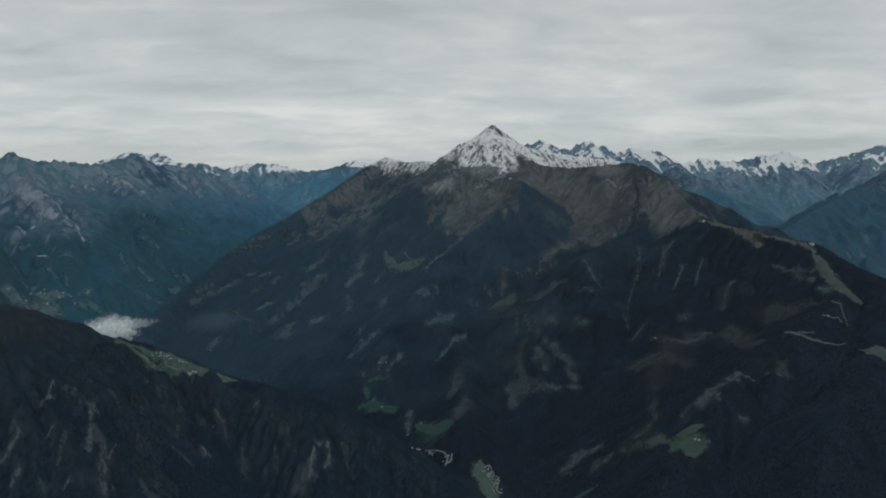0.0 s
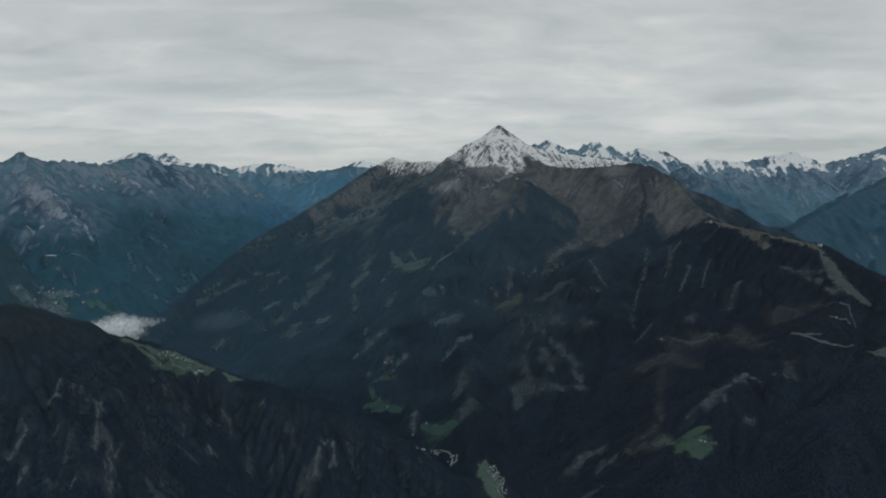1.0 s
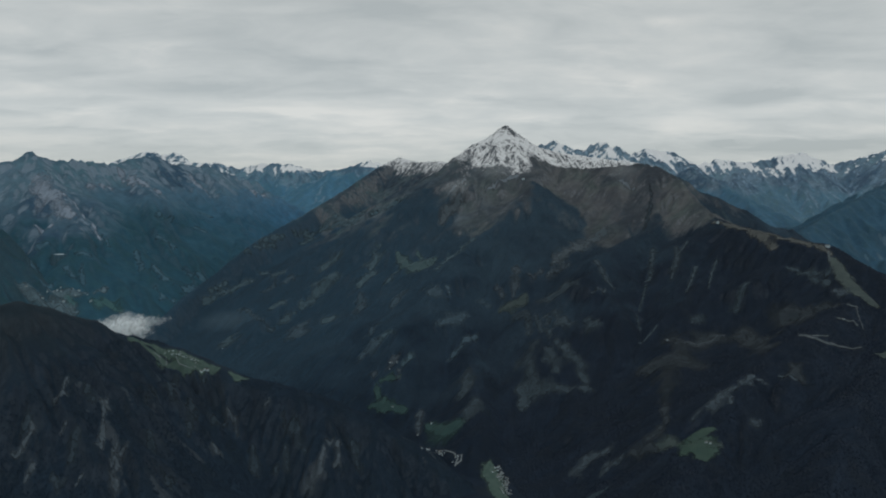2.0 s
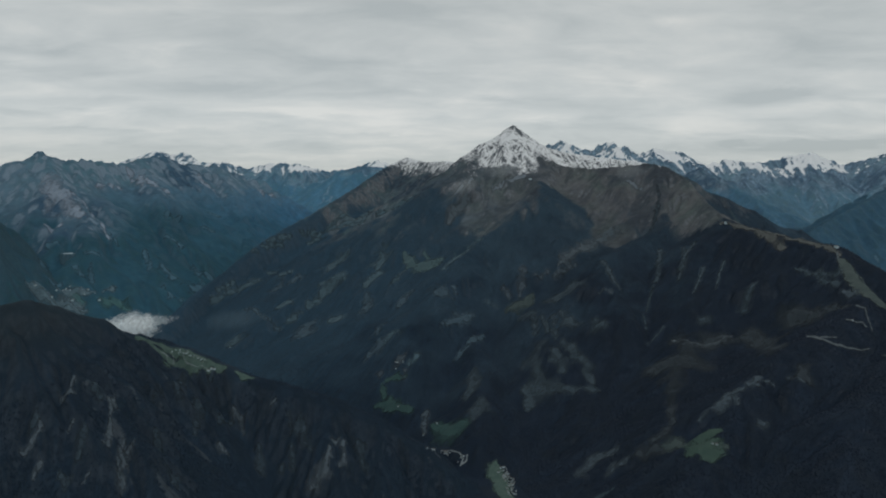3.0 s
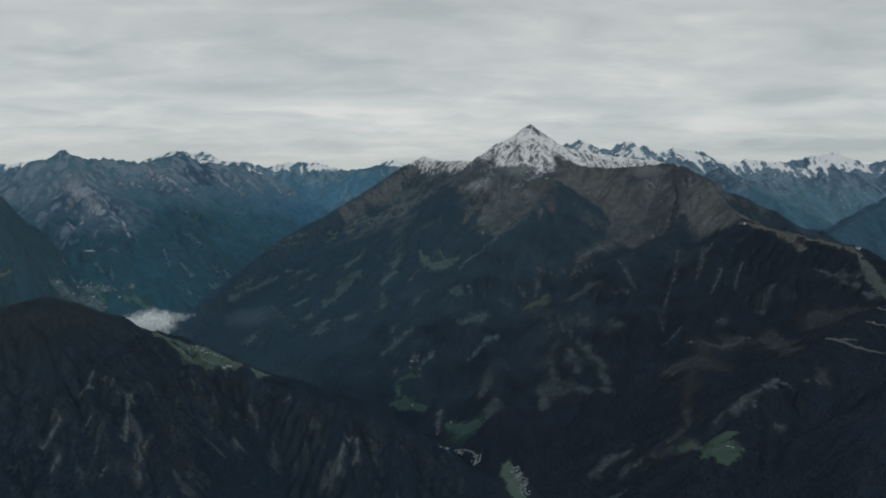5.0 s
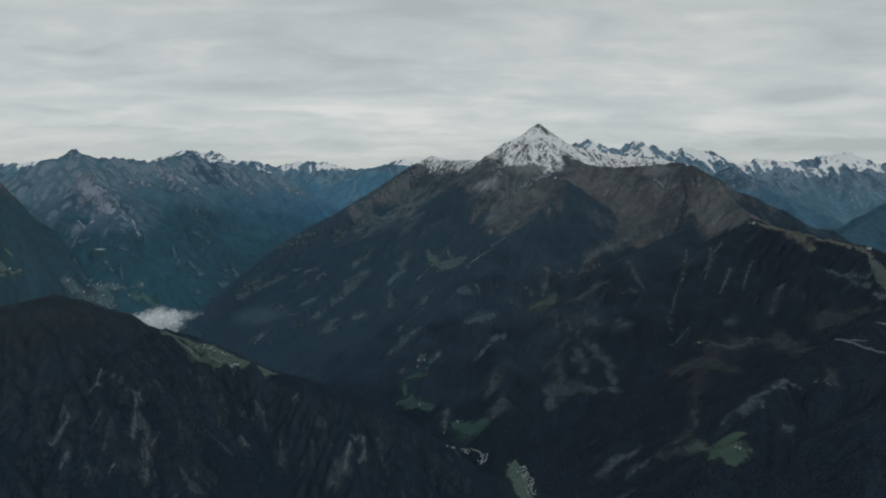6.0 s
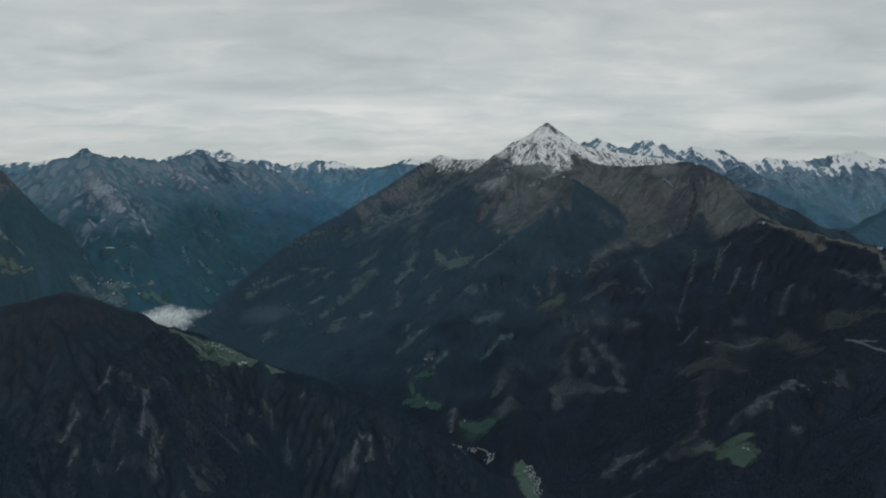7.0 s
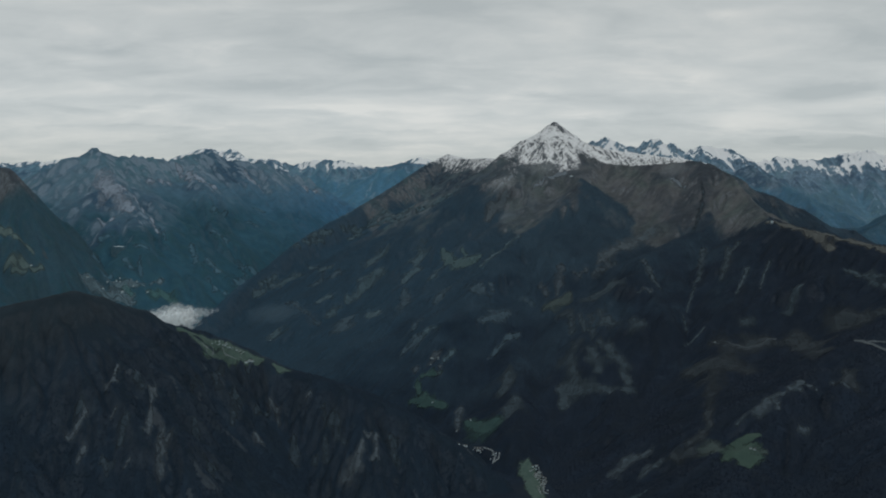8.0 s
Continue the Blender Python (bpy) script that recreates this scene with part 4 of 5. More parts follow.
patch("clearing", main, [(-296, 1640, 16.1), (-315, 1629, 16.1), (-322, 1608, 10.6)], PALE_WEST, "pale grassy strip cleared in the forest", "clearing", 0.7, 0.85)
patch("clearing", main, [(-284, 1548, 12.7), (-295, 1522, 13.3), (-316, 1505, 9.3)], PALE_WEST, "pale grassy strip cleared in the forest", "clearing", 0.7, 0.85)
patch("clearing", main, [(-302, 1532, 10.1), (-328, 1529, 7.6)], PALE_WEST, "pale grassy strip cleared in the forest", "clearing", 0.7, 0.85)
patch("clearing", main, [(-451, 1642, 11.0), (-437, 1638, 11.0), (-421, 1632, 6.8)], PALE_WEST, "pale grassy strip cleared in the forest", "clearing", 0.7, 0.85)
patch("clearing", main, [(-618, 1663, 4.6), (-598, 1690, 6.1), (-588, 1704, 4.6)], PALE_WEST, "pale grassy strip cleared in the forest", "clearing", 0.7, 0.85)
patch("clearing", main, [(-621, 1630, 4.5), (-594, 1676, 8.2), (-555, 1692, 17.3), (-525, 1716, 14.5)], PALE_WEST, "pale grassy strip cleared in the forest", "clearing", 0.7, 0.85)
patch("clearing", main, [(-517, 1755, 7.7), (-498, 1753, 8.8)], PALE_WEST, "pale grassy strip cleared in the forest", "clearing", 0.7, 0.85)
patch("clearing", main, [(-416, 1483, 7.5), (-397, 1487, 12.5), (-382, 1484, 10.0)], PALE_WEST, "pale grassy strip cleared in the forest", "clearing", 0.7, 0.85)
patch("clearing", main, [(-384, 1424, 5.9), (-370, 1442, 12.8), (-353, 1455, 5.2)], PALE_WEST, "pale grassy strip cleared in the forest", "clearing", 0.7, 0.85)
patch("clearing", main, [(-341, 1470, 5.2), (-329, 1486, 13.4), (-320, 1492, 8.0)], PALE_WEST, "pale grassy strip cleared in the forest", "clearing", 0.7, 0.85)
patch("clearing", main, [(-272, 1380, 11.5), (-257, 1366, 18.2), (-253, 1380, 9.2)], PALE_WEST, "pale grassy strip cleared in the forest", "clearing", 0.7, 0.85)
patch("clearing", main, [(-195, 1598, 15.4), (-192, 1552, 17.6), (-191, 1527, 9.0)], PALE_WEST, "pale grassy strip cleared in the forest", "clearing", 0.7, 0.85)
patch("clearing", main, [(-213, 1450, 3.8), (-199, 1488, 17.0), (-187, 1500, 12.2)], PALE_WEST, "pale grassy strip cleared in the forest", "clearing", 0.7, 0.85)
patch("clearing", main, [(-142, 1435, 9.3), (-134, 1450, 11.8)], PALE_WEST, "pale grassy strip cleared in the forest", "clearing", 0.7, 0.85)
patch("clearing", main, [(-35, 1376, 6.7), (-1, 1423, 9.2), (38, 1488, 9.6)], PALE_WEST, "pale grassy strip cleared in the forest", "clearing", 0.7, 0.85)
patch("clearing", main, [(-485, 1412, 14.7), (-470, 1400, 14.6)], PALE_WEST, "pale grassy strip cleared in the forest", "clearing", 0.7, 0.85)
patch("meadow", main, [(-132, 1544, 5.8), (-115, 1496, 17.0), (-86, 1445, 27.1), (-64, 1438, 20.7)], ALP_GRASS, "dull green alpine pasture above the forest", "meadow", 0.7, 0.3)
patch("meadow", main, [(-85, 1510, 4.6), (-75, 1499, 5.7)], ALP_GRASS, "dull green alpine pasture above the forest", "meadow", 0.7, 0.3)
patch("meadow", main, [(-56, 1444, 12.5), (-42, 1451, 8.3)], ALP_GRASS, "dull green alpine pasture above the forest", "meadow", 0.7, 0.3)
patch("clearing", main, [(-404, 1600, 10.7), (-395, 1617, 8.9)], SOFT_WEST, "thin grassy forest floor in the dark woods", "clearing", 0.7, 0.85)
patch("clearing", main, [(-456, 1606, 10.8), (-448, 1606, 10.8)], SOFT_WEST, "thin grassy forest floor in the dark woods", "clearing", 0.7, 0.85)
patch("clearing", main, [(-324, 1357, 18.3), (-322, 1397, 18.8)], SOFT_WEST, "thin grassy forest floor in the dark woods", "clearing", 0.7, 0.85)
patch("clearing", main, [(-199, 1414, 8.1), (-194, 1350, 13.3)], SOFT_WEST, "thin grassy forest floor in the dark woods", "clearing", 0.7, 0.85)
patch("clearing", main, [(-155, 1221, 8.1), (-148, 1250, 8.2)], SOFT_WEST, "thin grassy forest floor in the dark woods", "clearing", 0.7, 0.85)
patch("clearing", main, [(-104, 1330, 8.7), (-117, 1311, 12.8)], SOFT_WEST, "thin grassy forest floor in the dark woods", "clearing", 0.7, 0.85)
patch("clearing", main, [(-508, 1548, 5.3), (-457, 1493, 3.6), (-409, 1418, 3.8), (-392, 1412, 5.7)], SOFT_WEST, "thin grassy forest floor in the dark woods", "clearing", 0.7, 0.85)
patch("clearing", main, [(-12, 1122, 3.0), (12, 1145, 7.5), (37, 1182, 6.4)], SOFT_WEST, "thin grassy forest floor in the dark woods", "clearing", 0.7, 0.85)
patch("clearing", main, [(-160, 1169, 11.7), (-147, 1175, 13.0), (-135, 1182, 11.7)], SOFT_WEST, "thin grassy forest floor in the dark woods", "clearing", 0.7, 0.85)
patch("clearing", main, [(22, 1064, 14.2), (18, 1039, 14.5), (11, 1019, 7.8)], SOFT_PALE, "thin grassy forest floor in the dark woods", "clearing", 0.7, 0.85)
patch("clearing", main, [(37, 996, 9.0), (30, 975, 13.1), (21, 955, 8.1)], SOFT_PALE, "thin grassy forest floor in the dark woods", "clearing", 0.7, 0.85)
patch("clearing", main, [(120, 1220, 14.0), (132, 1197, 9.6)], SOFT_PALE, "thin grassy forest floor in the dark woods", "clearing", 0.7, 0.85)
patch("clearing", main, [(146, 1201, 4.4), (152, 1153, 4.2)], SOFT_PALE, "thin grassy forest floor in the dark woods", "clearing", 0.7, 0.85)
patch("clearing", main, [(185, 1249, 16.4), (203, 1251, 20.5), (214, 1286, 9.5)], SOFT_PALE, "thin grassy forest floor in the dark woods", "clearing", 0.7, 0.85)
patch("clearing", main, [(182, 1186, 11.8), (192, 1153, 13.7)], SOFT_PALE, "thin grassy forest floor in the dark woods", "clearing", 0.7, 0.85)
patch("clearing", main, [(234, 1117, 10.8), (237, 1142, 11.5)], SOFT_PALE, "thin grassy forest floor in the dark woods", "clearing", 0.7, 0.85)
patch("clearing", main, [(399, 1352, 6.1), (358, 1234, 5.4)], SOFT_PALE, "thin grassy forest floor in the dark woods", "clearing", 0.7, 0.85)
patch("clearing", main, [(133, 1119, 12.2), (127, 1101, 18.7), (126, 1063, 10.1), (123, 1030, 12.8)], SOFT_PALE, "thin grassy forest floor in the dark woods", "clearing", 0.7, 0.85)
patch("clearing", main, [(123, 1030, 23.1), (109, 1024, 13.7), (104, 992, 5.8)], SOFT_PALE, "thin grassy forest floor in the dark woods", "clearing", 0.7, 0.85)
patch("clearing", main, [(130, 1021, 14.2), (160, 1017, 9.7), (200, 1002, 8.5)], SOFT_PALE, "thin grassy forest floor in the dark woods", "clearing", 0.7, 0.85)
patch("clearing", main, [(172, 1112, 7.1), (182, 1102, 12.3), (192, 1084, 8.9)], SOFT_PALE, "thin grassy forest floor in the dark woods", "clearing", 0.7, 0.85)
patch("clearing", main, [(192, 1084, 7.8), (203, 1059, 8.3), (204, 1012, 5.0)], SOFT_PALE, "thin grassy forest floor in the dark woods", "clearing", 0.7, 0.85)
patch("clearing", main, [(160, 1103, 7.0), (162, 1075, 12.7), (163, 1056, 7.9)], SOFT_PALE, "thin grassy forest floor in the dark woods", "clearing", 0.7, 0.85)
patch("clearing", main, [(132, 1200, 5.9), (132, 1164, 5.4)], SOFT_PALE, "thin grassy forest floor in the dark woods", "clearing", 0.7, 0.85)
patch("clearing", main, [(164, 1186, 6.3), (163, 1126, 5.2)], SOFT_PALE, "thin grassy forest floor in the dark woods", "clearing", 0.7, 0.85)
patch("clearing", main, [(395, 1085, 10.9), (400, 1084, 9.4)], SOFT_PALE, "thin grassy forest floor in the dark woods", "clearing", 0.7, 0.85)
patch("clearing", main, [(488, 1127, 5.9), (471, 1110, 5.3), (464, 1101, 9.5)], SOFT_PALE, "thin grassy forest floor in the dark woods", "clearing", 0.7, 0.85)
patch("clearing", main, [(560, 1136, 2.3), (574, 1100, 8.0), (597, 1077, 7.9)], SOFT_PALE, "thin grassy forest floor in the dark woods", "clearing", 0.7, 0.85)
patch("clearing", main, [(579, 1074, 9.8), (586, 1056, 5.1)], SOFT_PALE, "thin grassy forest floor in the dark woods", "clearing", 0.7, 0.85)
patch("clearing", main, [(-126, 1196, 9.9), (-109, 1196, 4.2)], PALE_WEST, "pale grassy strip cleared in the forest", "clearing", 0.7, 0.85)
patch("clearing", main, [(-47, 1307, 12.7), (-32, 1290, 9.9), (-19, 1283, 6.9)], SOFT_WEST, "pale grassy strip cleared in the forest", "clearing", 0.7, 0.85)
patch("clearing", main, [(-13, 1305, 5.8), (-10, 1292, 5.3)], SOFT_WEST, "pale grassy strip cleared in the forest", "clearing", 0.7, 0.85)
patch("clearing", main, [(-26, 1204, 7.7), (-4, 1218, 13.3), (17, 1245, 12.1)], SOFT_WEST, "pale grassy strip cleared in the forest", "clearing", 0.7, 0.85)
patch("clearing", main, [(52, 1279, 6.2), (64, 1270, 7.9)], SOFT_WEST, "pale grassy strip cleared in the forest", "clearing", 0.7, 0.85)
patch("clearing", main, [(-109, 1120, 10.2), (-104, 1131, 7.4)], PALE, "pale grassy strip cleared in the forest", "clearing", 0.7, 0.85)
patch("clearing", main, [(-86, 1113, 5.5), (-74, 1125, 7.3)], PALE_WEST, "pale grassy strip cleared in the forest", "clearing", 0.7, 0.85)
patch("clearing", main, [(-137, 1108, 6.1), (-131, 1109, 4.2)], PALE, "pale grassy strip cleared in the forest", "clearing", 0.7, 0.85)
patch("clearing", main, [(-93, 1085, 4.8), (-93, 1102, 3.2)], PALE, "pale grassy strip cleared in the forest", "clearing", 0.7, 0.85)
patch("clearing", main, [(-50, 1015, 5.1), (-52, 994, 5.8), (-50, 963, 2.1)], PALE, "pale grassy strip cleared in the forest", "clearing", 0.7, 0.85)
patch("clearing", main, [(82, 1321, 4.5), (94, 1286, 4.8)], PALE, "pale grassy strip cleared in the forest", "clearing", 0.7, 0.85)
patch("clearing", main, [(125, 1348, 8.0), (120, 1307, 6.2), (114, 1286, 5.0)], PALE, "pale grassy strip cleared in the forest", "clearing", 0.7, 0.85)
patch("clearing", main, [(148, 1328, 5.4), (175, 1340, 7.1)], PALE, "pale grassy strip cleared in the forest", "clearing", 0.7, 0.85)
patch("clearing", main, [(184, 1328, 3.4), (206, 1345, 5.8), (235, 1368, 3.5)], PALE, "pale grassy strip cleared in the forest", "clearing", 0.7, 0.85)
patch("clearing", main, [(210, 1397, 8.9), (217, 1365, 8.9)], PALE, "pale grassy strip cleared in the forest", "clearing", 0.7, 0.85)
patch("clearing", main, [(248, 1215, 2.1), (270, 1211, 5.6)], PALE, "pale grassy strip cleared in the forest", "clearing", 0.7, 0.85)
patch("clearing", main, [(287, 787, 3.0), (304, 795, 5.6), (320, 798, 6.6), (336, 812, 7.0)], PALE, "pale grassy strip cleared in the forest", "clearing", 0.7, 0.85)
patch("clearing", main, [(336, 813, 4.6), (351, 813, 4.4), (364, 822, 6.4), (377, 834, 3.0)], PALE, "pale grassy strip cleared in the forest", "clearing", 0.7, 0.85)
patch("clearing", main, [(334, 803, 3.3), (334, 791, 2.3)], PALE, "pale grassy strip cleared in the forest", "clearing", 0.7, 0.85)
patch("clearing", main, [(377, 828, 3.0), (384, 814, 2.0)], PALE, "pale grassy strip cleared in the forest", "clearing", 0.7, 0.85)
patch("clearing", main, [(346, 764, 3.1), (347, 760, 7.0)], PALE, "pale grassy strip cleared in the forest", "clearing", 0.7, 0.85)
patch("clearing", main, [(405, 823, 2.2), (414, 806, 3.0)], PALE, "pale grassy strip cleared in the forest", "clearing", 0.7, 0.85)
patch("clearing", main, [(580, 1029, 4.8), (590, 1016, 8.0)], PALE, "pale grassy strip cleared in the forest", "clearing", 0.7, 0.85)
patch("clearing", main, [(186, 780, 6.8), (198, 777, 4.1)], PALE, "pale grassy strip cleared in the forest", "clearing", 0.7, 0.85)
patch("clearing", main, [(192, 814, 8.6), (182, 820, 7.2), (168, 823, 6.3), (159, 811, 9.8)], PALE, "pale grassy strip cleared in the forest", "clearing", 0.7, 0.85)
patch("clearing", main, [(341, 1072, 11.9), (360, 1034, 21.5), (394, 1037, 15.9), (440, 1025, 14.4)], BROWN, "brown scrubby clearing in the dark forest", "clearing", 0.7, 0.85)
patch("clearing", main, [(441, 1028, 13.0), (446, 980, 17.5), (420, 888, 12.8)], BROWN, "brown scrubby clearing in the dark forest", "clearing", 0.7, 0.85)
patch("clearing", main, [(299, 999, 20.6), (314, 980, 27.1), (329, 978, 23.7)], BROWN, "brown scrubby clearing in the dark forest", "clearing", 0.7, 0.85)
patch("clearing", main, [(335, 958, 23.4), (355, 947, 13.3)], BROWN, "brown scrubby clearing in the dark forest", "clearing", 0.7, 0.85)
patch("clearing", main, [(303, 949, 14.8), (287, 894, 7.4), (261, 806, 3.8)], BROWN, "brown scrubby clearing in the dark forest", "clearing", 0.7, 0.85)
patch("clearing", main, [(512, 1012, 25.7), (536, 1020, 18.6), (560, 1005, 11.1), (562, 986, 7.3)], BROWN, "brown scrubby clearing in the dark forest", "clearing", 0.7, 0.85)
patch("clearing", main, [(424, 826, 8.9), (423, 817, 9.9)], BROWN, "brown scrubby clearing in the dark forest", "clearing", 0.7, 0.85)
patch("clearing", main, [(209, 778, 5.2), (222, 779, 8.8), (239, 770, 5.1)], BROWN, "brown scrubby clearing in the dark forest", "clearing", 0.7, 0.85)
patch("clearing", main, [(241, 793, 11.9), (251, 801, 7.7)], BROWN, "brown scrubby clearing in the dark forest", "clearing", 0.7, 0.85)
patch("scree_mist_patch", main, [(273, 1306, 5.5), (280, 1274, 9.2), (283, 1236, 5.6), (292, 1216, 2.1)], CHUTE, "grey scree chute running down the slope", "scree", 0.7, 0.5, owner="main_mountain")
patch("scree_mist_patch", main, [(350, 1222, 2.9), (330, 1178, 2.9), (320, 1155, 1.8)], SOFT_PALE, "grey scree chute running down the slope", "scree", 0.7, 0.5, owner="main_mountain")
patch("scree_mist_patch", main, [(429, 1304, 5.2), (421, 1272, 8.5), (405, 1240, 9.4), (393, 1217, 4.5)], CHUTE, "grey scree chute running down the slope", "scree", 0.7, 0.5, owner="main_mountain")
patch("scree_mist_patch", main, [(448, 1304, 5.9), (425, 1280, 5.8)], CHUTE, "grey scree chute running down the slope", "scree", 0.7, 0.5, owner="main_mountain")
patch("scree_mist_patch", main, [(441, 1227, 5.5), (420, 1192, 3.8), (403, 1164, 3.5)], CHUTE, "grey scree chute running down the slope", "scree", 0.7, 0.5, owner="main_mountain")
patch("scree_mist_patch", main, [(472, 1214, 5.6), (458, 1195, 3.9), (437, 1155, 1.9)], CHUTE, "grey scree chute running down the slope", "scree", 0.7, 0.5, owner="main_mountain")
patch("scree_mist_patch", main, [(310, 1137, 1.8), (311, 1123, 2.7), (311, 1111, 1.8)], CHUTE, "grey scree chute running down the slope", "scree", 0.7, 0.5, owner="main_mountain")
patch("scree_mist_patch", main, [(334, 1098, 1.8), (316, 1086, 2.4), (298, 1078, 1.7)], CHUTE, "grey scree chute running down the slope", "scree", 0.7, 0.5, owner="main_mountain")
patch("meadow", main, [(-117, 1089, 6.5), (-105, 1092, 7.4), (-92, 1087, 5.1)], DARK_GRASS, "small green meadow round a hillside hamlet", "meadow", 0.7, 0.55)
patch("meadow", main, [(-131, 1041, 7.2), (-116, 1044, 14.7), (-98, 1029, 10.1), (-76, 1023, 7.8)], DARK_GRASS, "small green meadow below a hamlet", "meadow", 0.7, 0.55)
patch("meadow", main, [(-128, 1084, 3.8), (-122, 1058, 7.4)], DARK_GRASS, "small green meadow below a hamlet", "meadow", 0.7, 0.55)
patch("meadow", main, [(-41, 979, 5.8), (-29, 972, 15.7), (-10, 949, 26.0), (3, 951, 16.8)], DARK_GRASS, "green meadow beside a farm on the lower slope", "meadow", 0.7, 0.3)
patch("meadow", main, [(88, 1250, 9.1), (102, 1260, 19.7), (124, 1265, 15.8), (139, 1285, 4.9)], OLIVE, "yellow-green pasture round a farm in the forest", "meadow", 0.7, 0.45)
patch("meadow", main, [(242, 774, 5.2), (253, 772, 13.6), (263, 765, 7.4)], OLIVE, "dry grass beside a green hay meadow", "meadow", 0.7, 0.4)
patch("meadow", main, [(291, 736, 7.7), (300, 735, 3.9)], OLIVE, "dry grass beside a green hay meadow", "meadow", 0.7, 0.4)
patch("meadow", main, [(270, 758, 12.2), (276, 733, 21.6), (274, 721, 11.2)], GRASS, "green hay meadow cleared in the dark forest", "meadow", 0.7, 0.3)
patch("meadow", main, [(282, 759, 12.2), (296, 760, 7.4)], GRASS, "green hay meadow cleared in the dark forest", "meadow", 0.7, 0.3)
patch("rock_streak", near, [(-421, 710, 1.5), (-420, 702, 2.2)], SCREE, "pale bare rock streak in the steep forest", "rock", 0.7, 0.85, owner="near_ridge")
patch("rock_streak", near, [(-423, 697, 4.8), (-419, 695, 4.7)], SCREE, "pale bare rock streak in the steep forest", "rock", 0.7, 0.85, owner="near_ridge")
patch("rock_streak", near, [(-406, 672, 2.6), (-405, 674, 2.2)], SCREE, "pale bare rock streak in the steep forest", "rock", 0.7, 0.85, owner="near_ridge")
patch("rock_streak", near, [(-428, 658, 2.8), (-428, 650, 2.4), (-430, 643, 2.1), (-434, 638, 2.8)], SCREE, "pale bare rock streak in the steep forest", "rock", 0.7, 0.85, owner="near_ridge")
patch("rock_streak", near, [(-415, 635, 2.1), (-414, 627, 2.1), (-412, 617, 1.4)], SCREE, "pale bare rock streak in the steep forest", "rock", 0.7, 0.85, owner="near_ridge")
patch("rock_streak", near, [(-371, 642, 1.7), (-372, 636, 1.4)], SCREE, "pale bare rock streak in the steep forest", "rock", 0.7, 0.85, owner="near_ridge")
patch("rock_streak", near, [(-388, 727, 5.5), (-378, 700, 2.1), (-373, 691, 2.8), (-366, 670, 3.7)], SCREE, "pale bare rock streak in the steep forest", "rock", 0.7, 0.85, owner="near_ridge")
patch("rock_streak", near, [(-359, 692, 2.1), (-354, 674, 2.1)], SCREE, "pale bare rock streak in the steep forest", "rock", 0.7, 0.85, owner="near_ridge")
patch("rock_streak", near, [(-349, 685, 4.7), (-348, 670, 3.7), (-345, 661, 2.4), (-338, 642, 4.2)], SCREE, "pale bare rock streak in the steep forest", "rock", 0.7, 0.85, owner="near_ridge")
patch("rock_streak", near, [(-352, 666, 2.1), (-343, 649, 2.2)], SCREE, "pale bare rock streak in the steep forest", "rock", 0.7, 0.85, owner="near_ridge")
patch("rock_streak", near, [(-287, 844, 7.5), (-281, 837, 5.0), (-275, 830, 3.2)], SCREE, "pale bare rock streak in the steep forest", "rock", 0.7, 0.85, owner="near_ridge")
patch("rock_streak", near, [(-291, 792, 5.8), (-288, 789, 4.8)], SCREE, "pale bare rock streak in the steep forest", "rock", 0.7, 0.85, owner="near_ridge")
patch("rock_streak", near, [(-245, 859, 3.1), (-243, 860, 2.4)], SCREE, "pale bare rock streak in the steep forest", "rock", 0.7, 0.85, owner="near_ridge")
patch("rock_streak", near, [(-160, 811, 3.0), (-162, 800, 5.8), (-167, 789, 8.9), (-173, 781, 9.3)], SCREE, "pale bare rock streak in the steep forest", "rock", 0.7, 0.85, owner="near_ridge")
patch("rock_streak", near, [(-145, 820, 3.5), (-141, 809, 3.2), (-144, 800, 5.7)], SCREE, "pale bare rock streak in the steep forest", "rock", 0.7, 0.85, owner="near_ridge")
patch("rock_streak", near, [(-158, 822, 3.0), (-154, 824, 3.2)], SCREE, "pale bare rock streak in the steep forest", "rock", 0.7, 0.85, owner="near_ridge")
patch("rock_streak", near, [(-365, 773, 3.8), (-363, 791, 5.8)], ROCKY, "mossy rock showing through the steep forest", "rock", 0.7, 0.85, owner="near_ridge")
patch("rock_streak", near, [(-339, 722, 2.9), (-331, 715, 5.3)], ROCKY, "mossy rock showing through the steep forest", "rock", 0.7, 0.85, owner="near_ridge")
patch("rock_streak", near, [(-349, 805, 5.4), (-359, 839, 4.8)], ROCKY, "mossy rock showing through the steep forest", "rock", 0.7, 0.85, owner="near_ridge")
patch("rock_streak", near, [(-332, 871, 4.5), (-331, 879, 3.3)], ROCKY, "mossy rock showing through the steep forest", "rock", 0.7, 0.85, owner="near_ridge")
patch("rock_streak", near, [(-303, 826, 3.9), (-292, 836, 3.2)], ROCKY, "mossy rock showing through the steep forest", "rock", 0.7, 0.85, owner="near_ridge")
patch("rock_streak", near, [(-221, 848, 3.9), (-218, 846, 3.9)], ROCKY, "mossy rock showing through the steep forest", "rock", 0.7, 0.85, owner="near_ridge")
patch("rock_streak", near, [(-217, 792, 5.0), (-214, 795, 3.8)], ROCKY, "mossy rock showing through the steep forest", "rock", 0.7, 0.85, owner="near_ridge")
patch("rock_streak", near, [(-209, 815, 4.7), (-203, 797, 4.6)], ROCKY, "mossy rock showing through the steep forest", "rock", 0.7, 0.85, owner="near_ridge")
patch("rock_streak", near, [(-438, 662, 3.5), (-433, 658, 5.3)], ROCKY, "mossy rock showing through the steep forest", "rock", 0.7, 0.85, owner="near_ridge")
